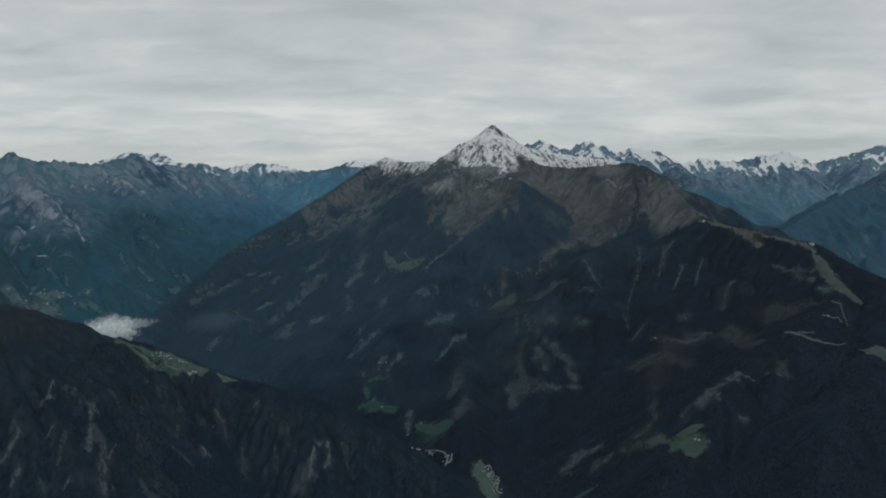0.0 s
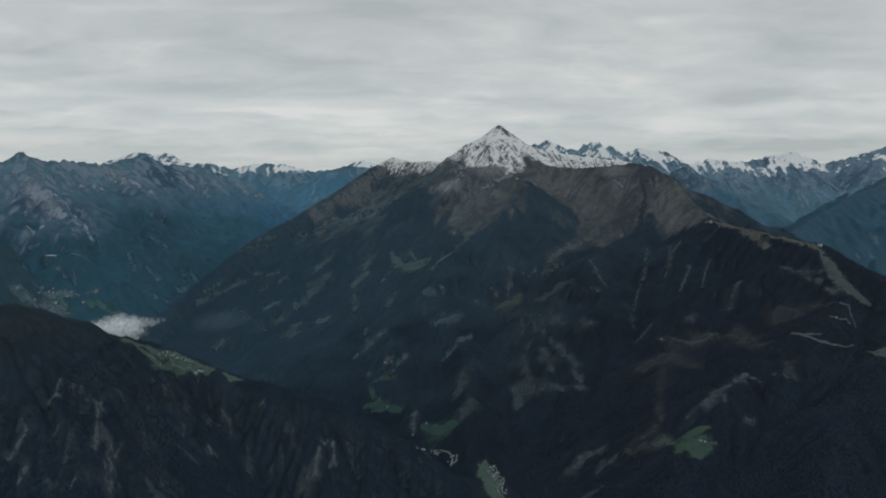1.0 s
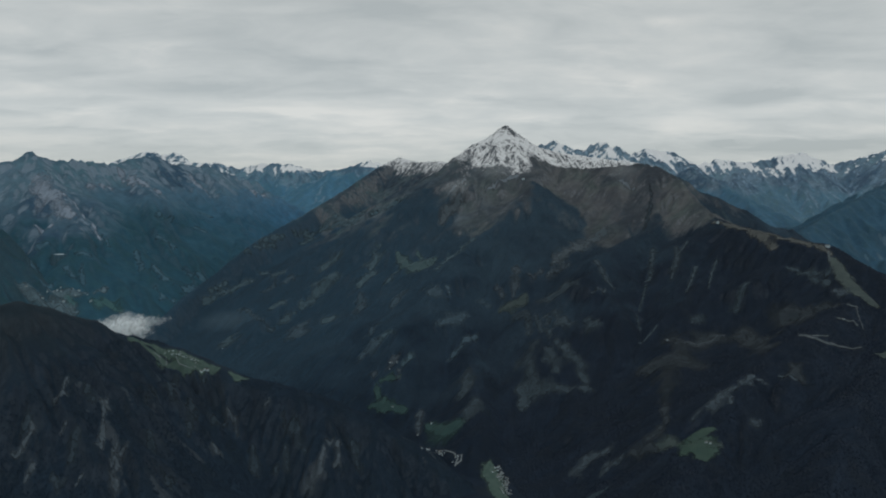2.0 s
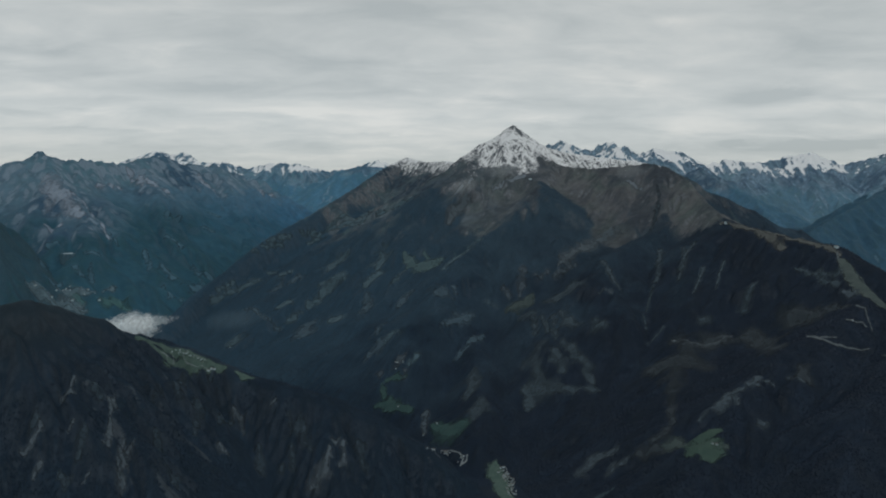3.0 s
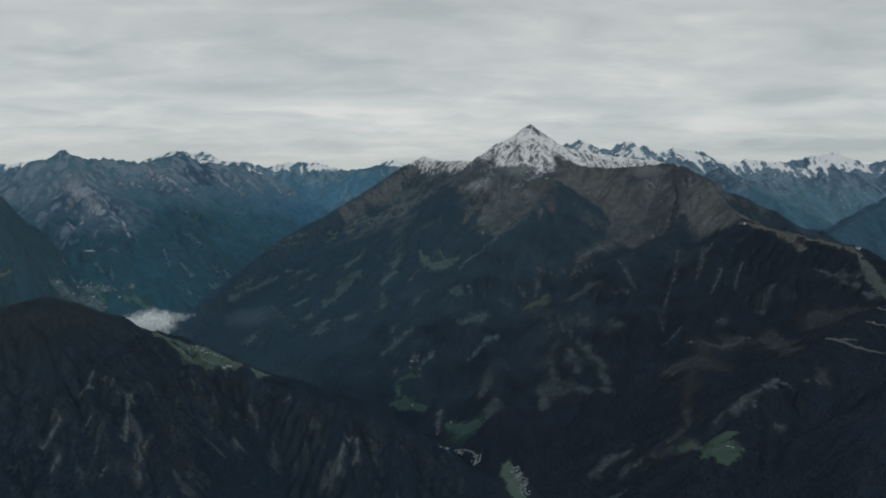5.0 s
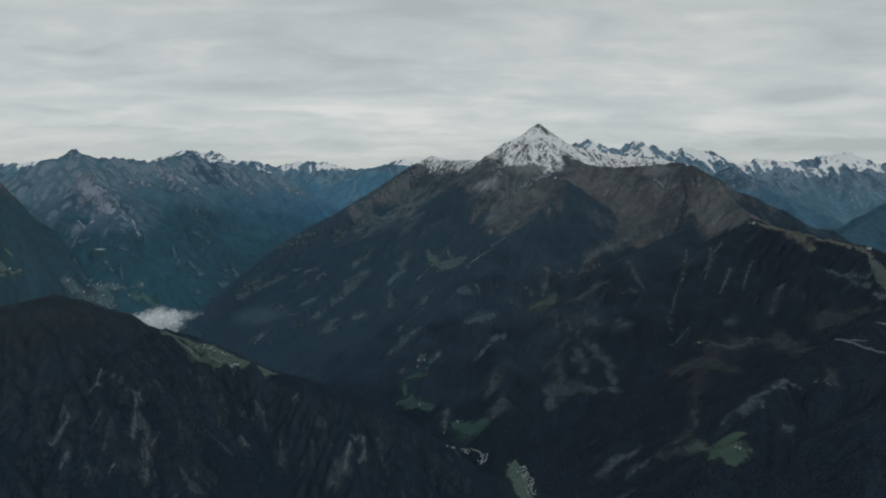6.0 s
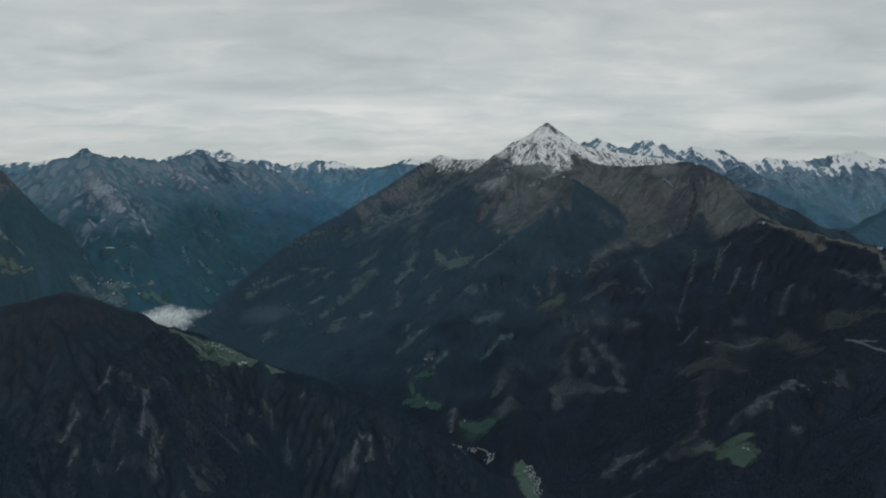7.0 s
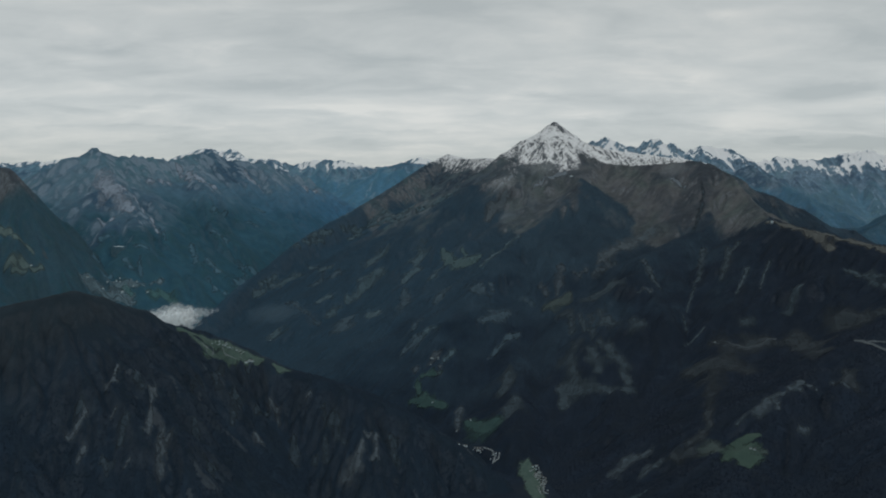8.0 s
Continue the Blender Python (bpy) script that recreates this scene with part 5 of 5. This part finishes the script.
patch("rock_streak", near, [(-303, 682, 5.5), (-305, 695, 4.9)], ROCKY, "mossy rock showing through the steep forest", "rock", 0.7, 0.85, owner="near_ridge")
patch("rock_streak", near, [(-389, 631, 5.7), (-386, 625, 4.1)], ROCKY, "mossy rock showing through the steep forest", "rock", 0.7, 0.85, owner="near_ridge")
patch("rock_streak", near, [(-396, 710, 3.6), (-401, 716, 4.1)], ROCKY, "mossy rock showing through the steep forest", "rock", 0.7, 0.85, owner="near_ridge")
patch("rock_streak", near, [(-330, 822, 5.8), (-320, 787, 5.4)], ROCKY, "mossy rock showing through the steep forest", "rock", 0.7, 0.85, owner="near_ridge")
patch("rock_streak", near, [(-252, 816, 5.5), (-242, 794, 6.8)], ROCKY, "mossy rock showing through the steep forest", "rock", 0.7, 0.85, owner="near_ridge")
patch("rock_streak", near, [(-204, 840, 8.8), (-188, 817, 5.3)], ROCKY, "mossy rock showing through the steep forest", "rock", 0.7, 0.85, owner="near_ridge")
patch("rock_streak", near, [(-390, 666, 5.4), (-386, 652, 4.8)], ROCKY, "mossy rock showing through the steep forest", "rock", 0.7, 0.85, owner="near_ridge")
patch("rock_streak", near, [(-124, 827, 7.2), (-114, 806, 4.6)], ROCKY, "mossy rock showing through the steep forest", "rock", 0.7, 0.85, owner="near_ridge")
patch("clearing", valley, [(-949, 1657, 8.7), (-918, 1667, 4.9)], FAR_STRIP, "pale clearing on the haze-tinted blue valley side", "clearing", 0.7, 0.85)
patch("clearing", valley, [(-986, 1842, 3.6), (-931, 1777, 4.0)], FAR_STRIP, "pale clearing on the haze-tinted blue valley side", "clearing", 0.7, 0.85)
patch("clearing", valley, [(-916, 1617, 6.1), (-890, 1577, 5.8)], FAR_STRIP, "pale clearing on the haze-tinted blue valley side", "clearing", 0.7, 0.85)
patch("clearing", valley, [(-944, 1597, 4.8), (-911, 1574, 8.8)], FAR_STRIP, "pale clearing on the haze-tinted blue valley side", "clearing", 0.7, 0.85)
patch("clearing", valley, [(-903, 2001, 5.6), (-844, 1972, 10.4)], FAR_STRIP, "pale clearing on the haze-tinted blue valley side", "clearing", 0.7, 0.85)
patch("clearing", valley, [(-801, 1762, 9.4), (-759, 1735, 9.2)], FAR_STRIP, "pale clearing on the haze-tinted blue valley side", "clearing", 0.7, 0.85)
patch("clearing", valley, [(-785, 1922, 6.7), (-740, 1900, 5.2), (-717, 1892, 13.1)], FAR_STRIP, "pale clearing on the haze-tinted blue valley side", "clearing", 0.7, 0.85)
patch("clearing", valley, [(-767, 1685, 3.2), (-725, 1638, 8.7), (-713, 1660, 8.8)], FAR_STRIP, "pale clearing on the haze-tinted blue valley side", "clearing", 0.7, 0.85)
patch("clearing", valley, [(-700, 1718, 18.0), (-713, 1798, 15.7)], FAR_STRIP, "pale clearing on the haze-tinted blue valley side", "clearing", 0.7, 0.85)
patch("clearing", valley, [(-1063, 1684, 6.8), (-1054, 1689, 12.8)], FAR_STRIP, "pale clearing on the haze-tinted blue valley side", "clearing", 0.7, 0.85)
patch("clearing", valley, [(-1009, 1576, 12.1), (-1011, 1589, 12.2)], FAR_STRIP, "pale clearing on the haze-tinted blue valley side", "clearing", 0.7, 0.85)
patch("clearing", valley, [(-938, 1495, 8.6), (-934, 1520, 7.6)], FAR_STRIP, "pale clearing on the haze-tinted blue valley side", "clearing", 0.7, 0.85)
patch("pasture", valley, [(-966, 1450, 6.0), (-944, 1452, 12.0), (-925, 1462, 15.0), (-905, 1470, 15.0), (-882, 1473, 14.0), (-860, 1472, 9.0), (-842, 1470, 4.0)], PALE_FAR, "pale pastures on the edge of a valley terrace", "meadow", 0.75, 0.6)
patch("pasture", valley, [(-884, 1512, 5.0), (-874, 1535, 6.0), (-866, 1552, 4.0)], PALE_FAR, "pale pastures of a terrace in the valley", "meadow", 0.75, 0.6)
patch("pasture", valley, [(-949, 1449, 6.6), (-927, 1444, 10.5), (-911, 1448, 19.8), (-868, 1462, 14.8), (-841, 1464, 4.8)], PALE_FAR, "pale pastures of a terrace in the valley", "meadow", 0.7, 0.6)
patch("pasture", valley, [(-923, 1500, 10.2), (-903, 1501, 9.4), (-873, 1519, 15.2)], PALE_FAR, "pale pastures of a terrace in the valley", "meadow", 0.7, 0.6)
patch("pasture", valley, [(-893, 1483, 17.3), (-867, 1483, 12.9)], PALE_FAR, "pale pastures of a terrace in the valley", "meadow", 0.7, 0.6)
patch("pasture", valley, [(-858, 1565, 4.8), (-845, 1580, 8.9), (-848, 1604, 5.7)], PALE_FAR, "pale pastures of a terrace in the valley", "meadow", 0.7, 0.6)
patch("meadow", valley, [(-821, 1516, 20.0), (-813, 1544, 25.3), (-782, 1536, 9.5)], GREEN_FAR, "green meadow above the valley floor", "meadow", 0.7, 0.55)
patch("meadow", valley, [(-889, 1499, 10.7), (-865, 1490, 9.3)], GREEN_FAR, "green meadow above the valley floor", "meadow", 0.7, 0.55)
patch("gravel_road", main, [(339, 1072, 1.1), (358, 1042, 1.1), (378, 1033, 2.4), (401, 1032, 1.4), (422, 1039, 1.6)], GRAVEL, "pale gravel road through the forest", "road", 0.95, 0.3)
patch("gravel_road", main, [(463, 889, 5.1), (471, 877, 3.6), (490, 871, 2.2), (504, 871, 2.9), (532, 871, 0.9)], GRAVEL, "pale gravel road through the forest", "road", 0.95, 0.3)
patch("gravel_road", main, [(473, 880, 2.0), (496, 887, 1.6)], GRAVEL, "pale gravel road through the forest", "road", 0.95, 0.3)
patch("gravel_road", main, [(534, 929, 3.9), (553, 928, 1.2), (554, 921, 1.9)], GRAVEL, "pale gravel road through the forest", "road", 0.95, 0.3)
patch("gravel_road", main, [(572, 976, 2.2), (578, 963, 2.4)], GRAVEL, "pale gravel road through the forest", "road", 0.95, 0.3)
patch("gravel_road", main, [(575, 960, 1.4), (558, 913, 1.0)], GRAVEL, "pale gravel road through the forest", "road", 0.95, 0.3)
patch("gravel_road", main, [(621, 1125, 2.4), (614, 1106, 1.9)], GRAVEL, "pale gravel road through the forest", "road", 0.95, 0.3)


# ---- gravel yard on the valley side ----
YARD = tinted("white_gravel_yard", (0.364, 0.448, 0.504), (0.532, 0.616, 0.672), 9)
# Bank's grass takes the same painted haze as the valley side.
BANK = tinted("hazed_grassy_bank", (0.045, 0.10, 0.14), (0.08, 0.145, 0.18), 6)


def gravel_yard(x, y):
    """A levelled gravel yard on a grassy bank."""
    z = land(*valley)(x, y) + 2.5
    base = new("gravel_yard")
    base.location = (x, y, z)
    rings = []
    for wide, deep, up in ((30, 22, -26), (24, 17, 0.8), (21, 14.5, 0.8), (20, 13.5, 0.0)):
        rings.append([(wide * math.cos(k * math.pi / 20) * (1 + 0.06 * math.sin(k)), deep * math.sin(k * math.pi / 20) * (1 + 0.08 * math.cos(2.3 * k)), up) for k in range(40)])
    bm = bmesh.new()
    loops = [[bm.verts.new(c) for c in ring] for ring in rings]
    for low, high in zip(loops, loops[1:]):
        for k in range(40):
            bm.faces.new([low[k], low[(k + 1) % 40], high[(k + 1) % 40], high[k]])
    me = bpy.data.meshes.new("bank")
    bm.to_mesh(me)
    bm.free()
    me.materials.append(BANK)
    new("bank", me).parent = base
    bm = bmesh.new()
    bm.faces.new([bm.verts.new((c[0], c[1], 0.15)) for c in rings[3]])
    me = bpy.data.meshes.new("gravel_surface")
    bm.to_mesh(me)
    bm.free()
    me.materials.append(YARD)
    new("gravel_surface", me).parent = base
    return tagged(base, "white levelled gravel yard on a grassy bank", "gravel yard")


gravel_yard(-986, 1656)


# ---- houses ----
def part(name, bm, material, parent, label=""):
    me = bpy.data.meshes.new(name)
    bm.to_mesh(me)
    bm.free()
    me.materials.append(material)
    ob = new(name, me)
    ob.parent = parent
    return tagged(ob, label) if label else ob


def block(bm, x0, x1, y0, y1, z0, z1):
    v = [bm.verts.new(c) for c in ((x0, y0, z0), (x1, y0, z0), (x1, y1, z0), (x0, y1, z0), (x0, y0, z1), (x1, y0, z1), (x1, y1, z1), (x0, y1, z1))]
    for f in ((0, 3, 2, 1), (4, 5, 6, 7), (0, 1, 5, 4), (1, 2, 6, 5), (2, 3, 7, 6), (3, 0, 4, 7)):
        bm.faces.new([v[i] for i in f])


def gable_roof(bm, l, w, z, rise, over, thick):
    """Two thick slopes that meet in a ridge along x."""
    for side in (-1, 1):
        y_out, z_out = side * (w / 2 + over), z - over * rise / (w / 2)
        ring = [(-l / 2 - over, 0, z + rise), (l / 2 + over, 0, z + rise), (l / 2 + over, y_out, z_out), (-l / 2 - over, y_out, z_out)]
        low = [bm.verts.new(c) for c in ring]
        top = [bm.verts.new((x, y, q + thick)) for x, y, q in ring]
        order = (0, 1, 2, 3) if side < 0 else (3, 2, 1, 0)
        bm.faces.new([top[i] for i in reversed(order)])
        bm.faces.new([low[i] for i in order])
        for i in range(4):
            j = (i + 1) % 4
            bm.faces.new([low[i], low[j], top[j], top[i]])


def house(l, w, storeys, upper, label, category="house", name="house"):
    base = new(name)
    eaves = storeys * 0.72
    bm = bmesh.new()
    block(bm, -l / 2, l / 2, -w / 2, w / 2, -0.9, eaves * 0.55)
    part("wall", bm, PLASTER, base)
    bm = bmesh.new()
    block(bm, -l / 2 + 0.01, l / 2 - 0.01, -w / 2 + 0.01, w / 2 - 0.01, eaves * 0.55, eaves)
    for end in (-1, 1):
        x = end * (l / 2 - 0.01)
        v = [bm.verts.new(c) for c in ((x, -w / 2, eaves), (x, w / 2, eaves), (x, 0, eaves + w * 0.22), (x - end * 0.1, -w / 2, eaves), (x - end * 0.1, w / 2, eaves), (x - end * 0.1, 0, eaves + w * 0.22))]
        for f in ((0, 1, 2), (5, 4, 3), (0, 2, 5, 3), (1, 4, 5, 2), (0, 3, 4, 1)):
            bm.faces.new([v[i] for i in f])
    part("upper_storey", bm, upper, base)
    bm = bmesh.new()
    gable_roof(bm, l, w, eaves, w * 0.22, 0.3, 0.08)
    part("roof", bm, TILES, base)
    bm = bmesh.new()
    block(bm, l * 0.2, l * 0.2 + 0.18, 0.25, 0.43, eaves, eaves + w * 0.22 + 0.3)
    part("chimney", bm, PLASTER, base)
    base.location = (0, 0, -500)
    return tagged(base, label, category)


chalet = house(3.2, 2.4, 2, TIMBER, "small alpine house with white base and timber storey")
white_house = house(3.4, 2.6, 2, PLASTER, "small white-plastered village house with a grey roof")
big_house = house(5.2, 3.4, 3, PLASTER, "large white guest house with a grey gable roof")
first_use = {}


def settle(kind, x, y, turn, names, group, size=1.0):
    m = pose(x, y, land(*names)(x, y) + 0.25, 0, 0, turn) @ Matrix.Scale(size, 4)
    if kind.name not in first_use:
        first_use[kind.name] = True
        kind.matrix_basis = m
        return tagged(kind, group=group)
    ob = copy_thing(kind, pose(0, 0, 0))
    ob.matrix_basis = m
    return tagged(ob, group=group)


def hamlet(spots, count, spread, names, group, seed, size=1.0):
    rng = random.Random(seed)
    done = []
    while len(done) < count:
        f = rng.random() * (len(spots) - 1)
        i = int(f)
        x = spots[i][0] + (f - i) * (spots[i + 1][0] - spots[i][0]) + rng.uniform(-spread, spread)
        y = spots[i][1] + (f - i) * (spots[i + 1][1] - spots[i][1]) + rng.uniform(-spread, spread)
        if all(math.hypot(x - a, y - b) > 4.2 * size for a, b in done) or rng.random() < 0.01:
            done.append((x, y))
            settle(rng.choice((chalet, white_house, white_house, big_house)), x, y, rng.choice((20, 35, 110, 125)) + rng.uniform(-8, 8), names, group, size)


hamlet([(57, 863), (66, 843), (68, 805)], 50, 6, main, "valley village houses", 3, 0.58)
hamlet([(-36, 849), (-27, 914), (-15, 897), (8, 877)], 28, 5, ["main", "near"], "roadside village houses", 4, 0.6)
hamlet([(-384, 873), (-377, 877), (-369, 880), (-361, 880.5), (-352, 881), (-345, 884)], 20, 2.4, near, "terrace village houses", 5, 0.5)
hamlet([(-338, 877), (-331, 880.5)], 5, 1.6, near, "terrace farm houses", 6, 0.75)
hamlet([(-926, 1495), (-882, 1518), (-841, 1561)], 9, 14, valley, "valley terrace houses", 7)
hamlet([(-117, 1099), (-108, 1127), (-89, 1108)], 5, 5, main, "hillside hamlet houses", 8, 0.6)
settle(white_house, 286, 740, 20, main, "scattered farms", 0.8)
settle(white_house, 290, 738, 67, main, "scattered farms", 0.8)
settle(white_house, -33, 981, 114, main, "scattered farms", 0.8)
settle(white_house, -52, 964, 161, main, "scattered farms", 0.8)
settle(white_house, -96, 1031, 28, main, "scattered farms", 0.8)
settle(white_house, -490, 1388, 75, main, "scattered farms", 0.8)
settle(white_house, 540, 930, 122, main, "scattered farms", 0.8)
settle(white_house, 343, 1068, 169, main, "scattered farms", 0.8)
settle(big_house, 177, 1774, 20, main, "mountain huts", 1.3)
settle(big_house, 509, 1311, 67, main, "mountain huts", 1.3)
settle(big_house, 629, 1142, 114, main, "mountain huts", 1.3)
settle(white_house, -1022, 1368, 20, valley, "scattered farms", 1.2)
settle(white_house, -838, 1513, 20, valley, "scattered farms", 1.5)
settle(white_house, -947, 1451, 67, valley, "scattered farms", 1.5)
settle(white_house, -912, 1508, 114, valley, "scattered farms", 1.5)
settle(white_house, -882, 1544, 161, valley, "scattered farms", 1.5)
settle(white_house, -886, 1487, 28, valley, "scattered farms", 1.5)
settle(white_house, -916, 1457, 75, valley, "scattered farms", 1.5)


# ---- forests ----
def forest(name, field_names, cover_name, x0, x1, y0, y1, cell, tall, seed, rule, label, needles, skirts):
    """Spruces by the thousand, in one mesh: five-sided skirts (low, high, width), thinned out in clearings."""
    rng = np.random.default_rng(seed)
    nx, ny = int((x1 - x0) / cell), int((y1 - y0) / cell)
    X, Y = np.meshgrid(x0 + cell * np.arange(nx), y0 + cell * np.arange(ny))
    X, Y = (X + rng.uniform(-0.55, 0.55, X.shape) * cell).ravel(), (Y + rng.uniform(-0.55, 0.55, X.shape) * cell).ravel()
    fx0, fy0, fcell = FIELDS[field_names[0]][:3]
    snow, grass, strip = COVERS[cover_name][:3]
    ix, iy = np.clip(((X - fx0) / fcell).astype(int), 0, snow.shape[1] - 1), np.clip(((Y - fy0) / fcell).astype(int), 0, snow.shape[0] - 1)
    Z = land_grid(field_names, X, Y)
    density = (1 - grass[iy, ix]) * (1 - 0.9 * strip[iy, ix]) * (1 - snow[iy, ix])
    wood = (rng.random(X.shape) < density * 0.97) & rule(X, Y, Z)
    open_cells = set()
    for px, py in CLEARED:
        open_cells.update(zip((px / 3).astype(int).tolist(), (py / 3).astype(int).tolist()))
    here = np.array([(a, b) not in open_cells for a, b in zip((X / 3).astype(int).tolist(), (Y / 3).astype(int).tolist())])
    wood &= here
    X, Y, Z = X[wood], Y[wood], Z[wood]
    n = len(X)
    size = tall * rng.uniform(0.6, 1.15, n) * (0.85 + 0.3 * fractal(X, Y, 40, 2, seed))
    width = size * rng.uniform(0.38, 0.52, n)
    turn = rng.uniform(0, 6.28, n)
    rings = []
    for low, high, wide in skirts:
        for k in range(5):
            a = turn + k * 2 * np.pi / 5
            rings.append(np.stack([X + np.cos(a) * width * wide, Y + np.sin(a) * width * wide, Z + size * low], -1))
        rings.append(np.stack([X, Y, Z + size * high], -1))
    co = np.stack(rings, 1)
    faces = [(b + k, b + (k + 1) % 5, b + 5) for b in range(0, 6 * len(skirts), 6) for k in range(5)]
    tris = (np.arange(n)[:, None, None] * 6 * len(skirts) + np.array(faces)[None]).reshape(-1, 3)
    me = bpy.data.meshes.new(name)
    me.vertices.add(n * 6 * len(skirts))
    me.vertices.foreach_set("co", co.astype(np.float32).ravel())
    me.loops.add(tris.size)
    me.loops.foreach_set("vertex_index", tris.astype(np.int32).ravel())
    me.polygons.add(len(tris))
    me.polygons.foreach_set("loop_start", np.arange(0, tris.size, 3, dtype=np.int32))
    me.update(calc_edges=True)
    me.materials.append(needles)
    return tagged(new(name, me), label, "forest", kind="stuff")


forest("spruce_forest", near, "near_ridge", -900, 90, 480, 960, 2.9, 3.2, 5, lambda x, y, z: (z > 10) & ~((x > -388) & (x < -292) & (y > 852)) & (-0.008 * (x + 415) + z / 70 - 2.9 < 0.5 * fractal(x, y, 50, 3, 9)), "dense dark spruce forest on the steep ridge", SPRUCE, ((0.05, 0.62, 1.0), (0.45, 1.0, 0.62)))
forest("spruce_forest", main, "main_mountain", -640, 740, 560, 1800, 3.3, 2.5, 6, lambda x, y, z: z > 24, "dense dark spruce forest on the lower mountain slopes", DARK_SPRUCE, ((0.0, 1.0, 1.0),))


# ---- clouds ----
def cloud_material(name, density, size, colour):
    """Mist that thins out towards the rim of its layer and in wisps."""
    m = bpy.data.materials.new(name)
    m.use_nodes = True
    t = m.node_tree
    t.nodes.clear()
    out = t.nodes.new("ShaderNodeOutputMaterial")
    clear, white, glow, body, mix = (t.nodes.new("ShaderNode" + k) for k in ("BsdfTransparent", "BsdfDiffuse", "BsdfTranslucent", "MixShader", "MixShader"))
    white.inputs[0].default_value = glow.inputs[0].default_value = (*colour, 1)
    body.inputs[0].default_value = 0.45
    place = t.nodes.new("ShaderNodeTexCoord")
    rim = t.nodes.new("ShaderNodeAttribute")
    rim.attribute_name = "fill"
    wisps = node(t, "ShaderNodeTexNoise", Scale=2.6 / size, Detail=7.0, Roughness=0.62, Distortion=0.8)
    link(t, place.outputs["Object"], wisps.inputs["Vector"])
    grown = math_node(t, "ADD", rim.outputs["Fac"], math_node(t, "MULTIPLY", math_node(t, "SUBTRACT", wisps.outputs[0], 0.5), 2.0))
    link(t, math_node(t, "MULTIPLY", ramp(t, grown, [(0.05, 0.0), (0.85, 1.0)]), density), mix.inputs[0])
    link(t, white.outputs[0], body.inputs[1])
    link(t, glow.outputs[0], body.inputs[2])
    link(t, clear.outputs[0], mix.inputs[1])
    link(t, body.outputs[0], mix.inputs[2])
    link(t, mix.outputs[0], out.inputs[0])
    return m


def cloud(name, x, y, z, half, density, seed, label, layers=4, puffs=(), colour=(0.88, 0.935, 0.96)):
    """A bank of mist: nested lumpy half shells and a back, each thin at its rim; puffs: place, half sizes and thickness."""
    base = new(name)
    base.location = (x, y, z)
    bodies = [(i, 1.0 - 0.2 * i, half, (0, 0, 0), density, -1) for i in range(layers)] + [(layers, 0.9, half, (0, 0, 0), density, 1)]
    bodies += [(9 + i, 1.0, size, at, density * thick, -1) for i, (at, size, thick) in enumerate(puffs)]
    for i, scale, (a, b, c), at, thick, side in bodies:
        bm = bmesh.new()
        bmesh.ops.create_icosphere(bm, subdivisions=5, radius=1.0)
        bmesh.ops.delete(bm, geom=[v for v in bm.verts if v.co.y * side < -0.02], context="VERTS")
        fill = []
        for v in bm.verts:
            p = v.co.normalized()
            q = Vector((p.x * a, p.y * b, p.z * c)) * (1.3 / c) + Vector((seed, i * 0.3, 0))
            r = scale * (0.9 + 0.30 * noise.fractal(q * 0.5, 0.8, 2.1, 4))
            fill.append(p.y * p.y)
            v.co = Vector((p.x * a, p.y * b, p.z * c * (1 if p.z > 0 else 0.9 - 0.5 * p.x * p.x))) * max(r, 0.15)
            v.co.z += 0.12 * v.co.x
        for f in bm.faces:
            f.smooth = True
        me = bpy.data.meshes.new("mist_layer")
        bm.to_mesh(me)
        bm.free()
        me.attributes.new("fill", "FLOAT", "POINT").data.foreach_set("value", fill)
        me.materials.append(cloud_material("mist", thick, c, colour))
        ob = new("mist_layer", me)
        ob.location = at
        ob.parent = base
    return tagged(base, label, "cloud")


cloud("cloud", -471, 915, 200, (63, 28, 26), 0.9, 3.3, "small white cloud bank hanging in the valley",
      puffs=(((44, 4, 12), (38, 12, 10), 0.55), ((14, 2, -9), (34, 14, 14), 0.55)))
cloud("mist_patch", -426, 1250, 150, (76, 30, 26), 0.03, 7.1, "thin grey wisp of mist over the slope", 2, colour=(0.55, 0.76, 0.88))
cloud("mist_patch", 108, 1775, 452, (70, 12, 36), 0.055, 2.2, "thin grey mist drifting below the summit", 2)
cloud("mist_patch", 402, 1640, 440, (56, 12, 24), 0.055, 5.7, "thin grey mist drifting over brown grass", 2)
cloud("mist_patch", 0, 1735, 405, (50, 12, 30), 0.07, 9.4, "thin grey mist drifting along a spur", 2)
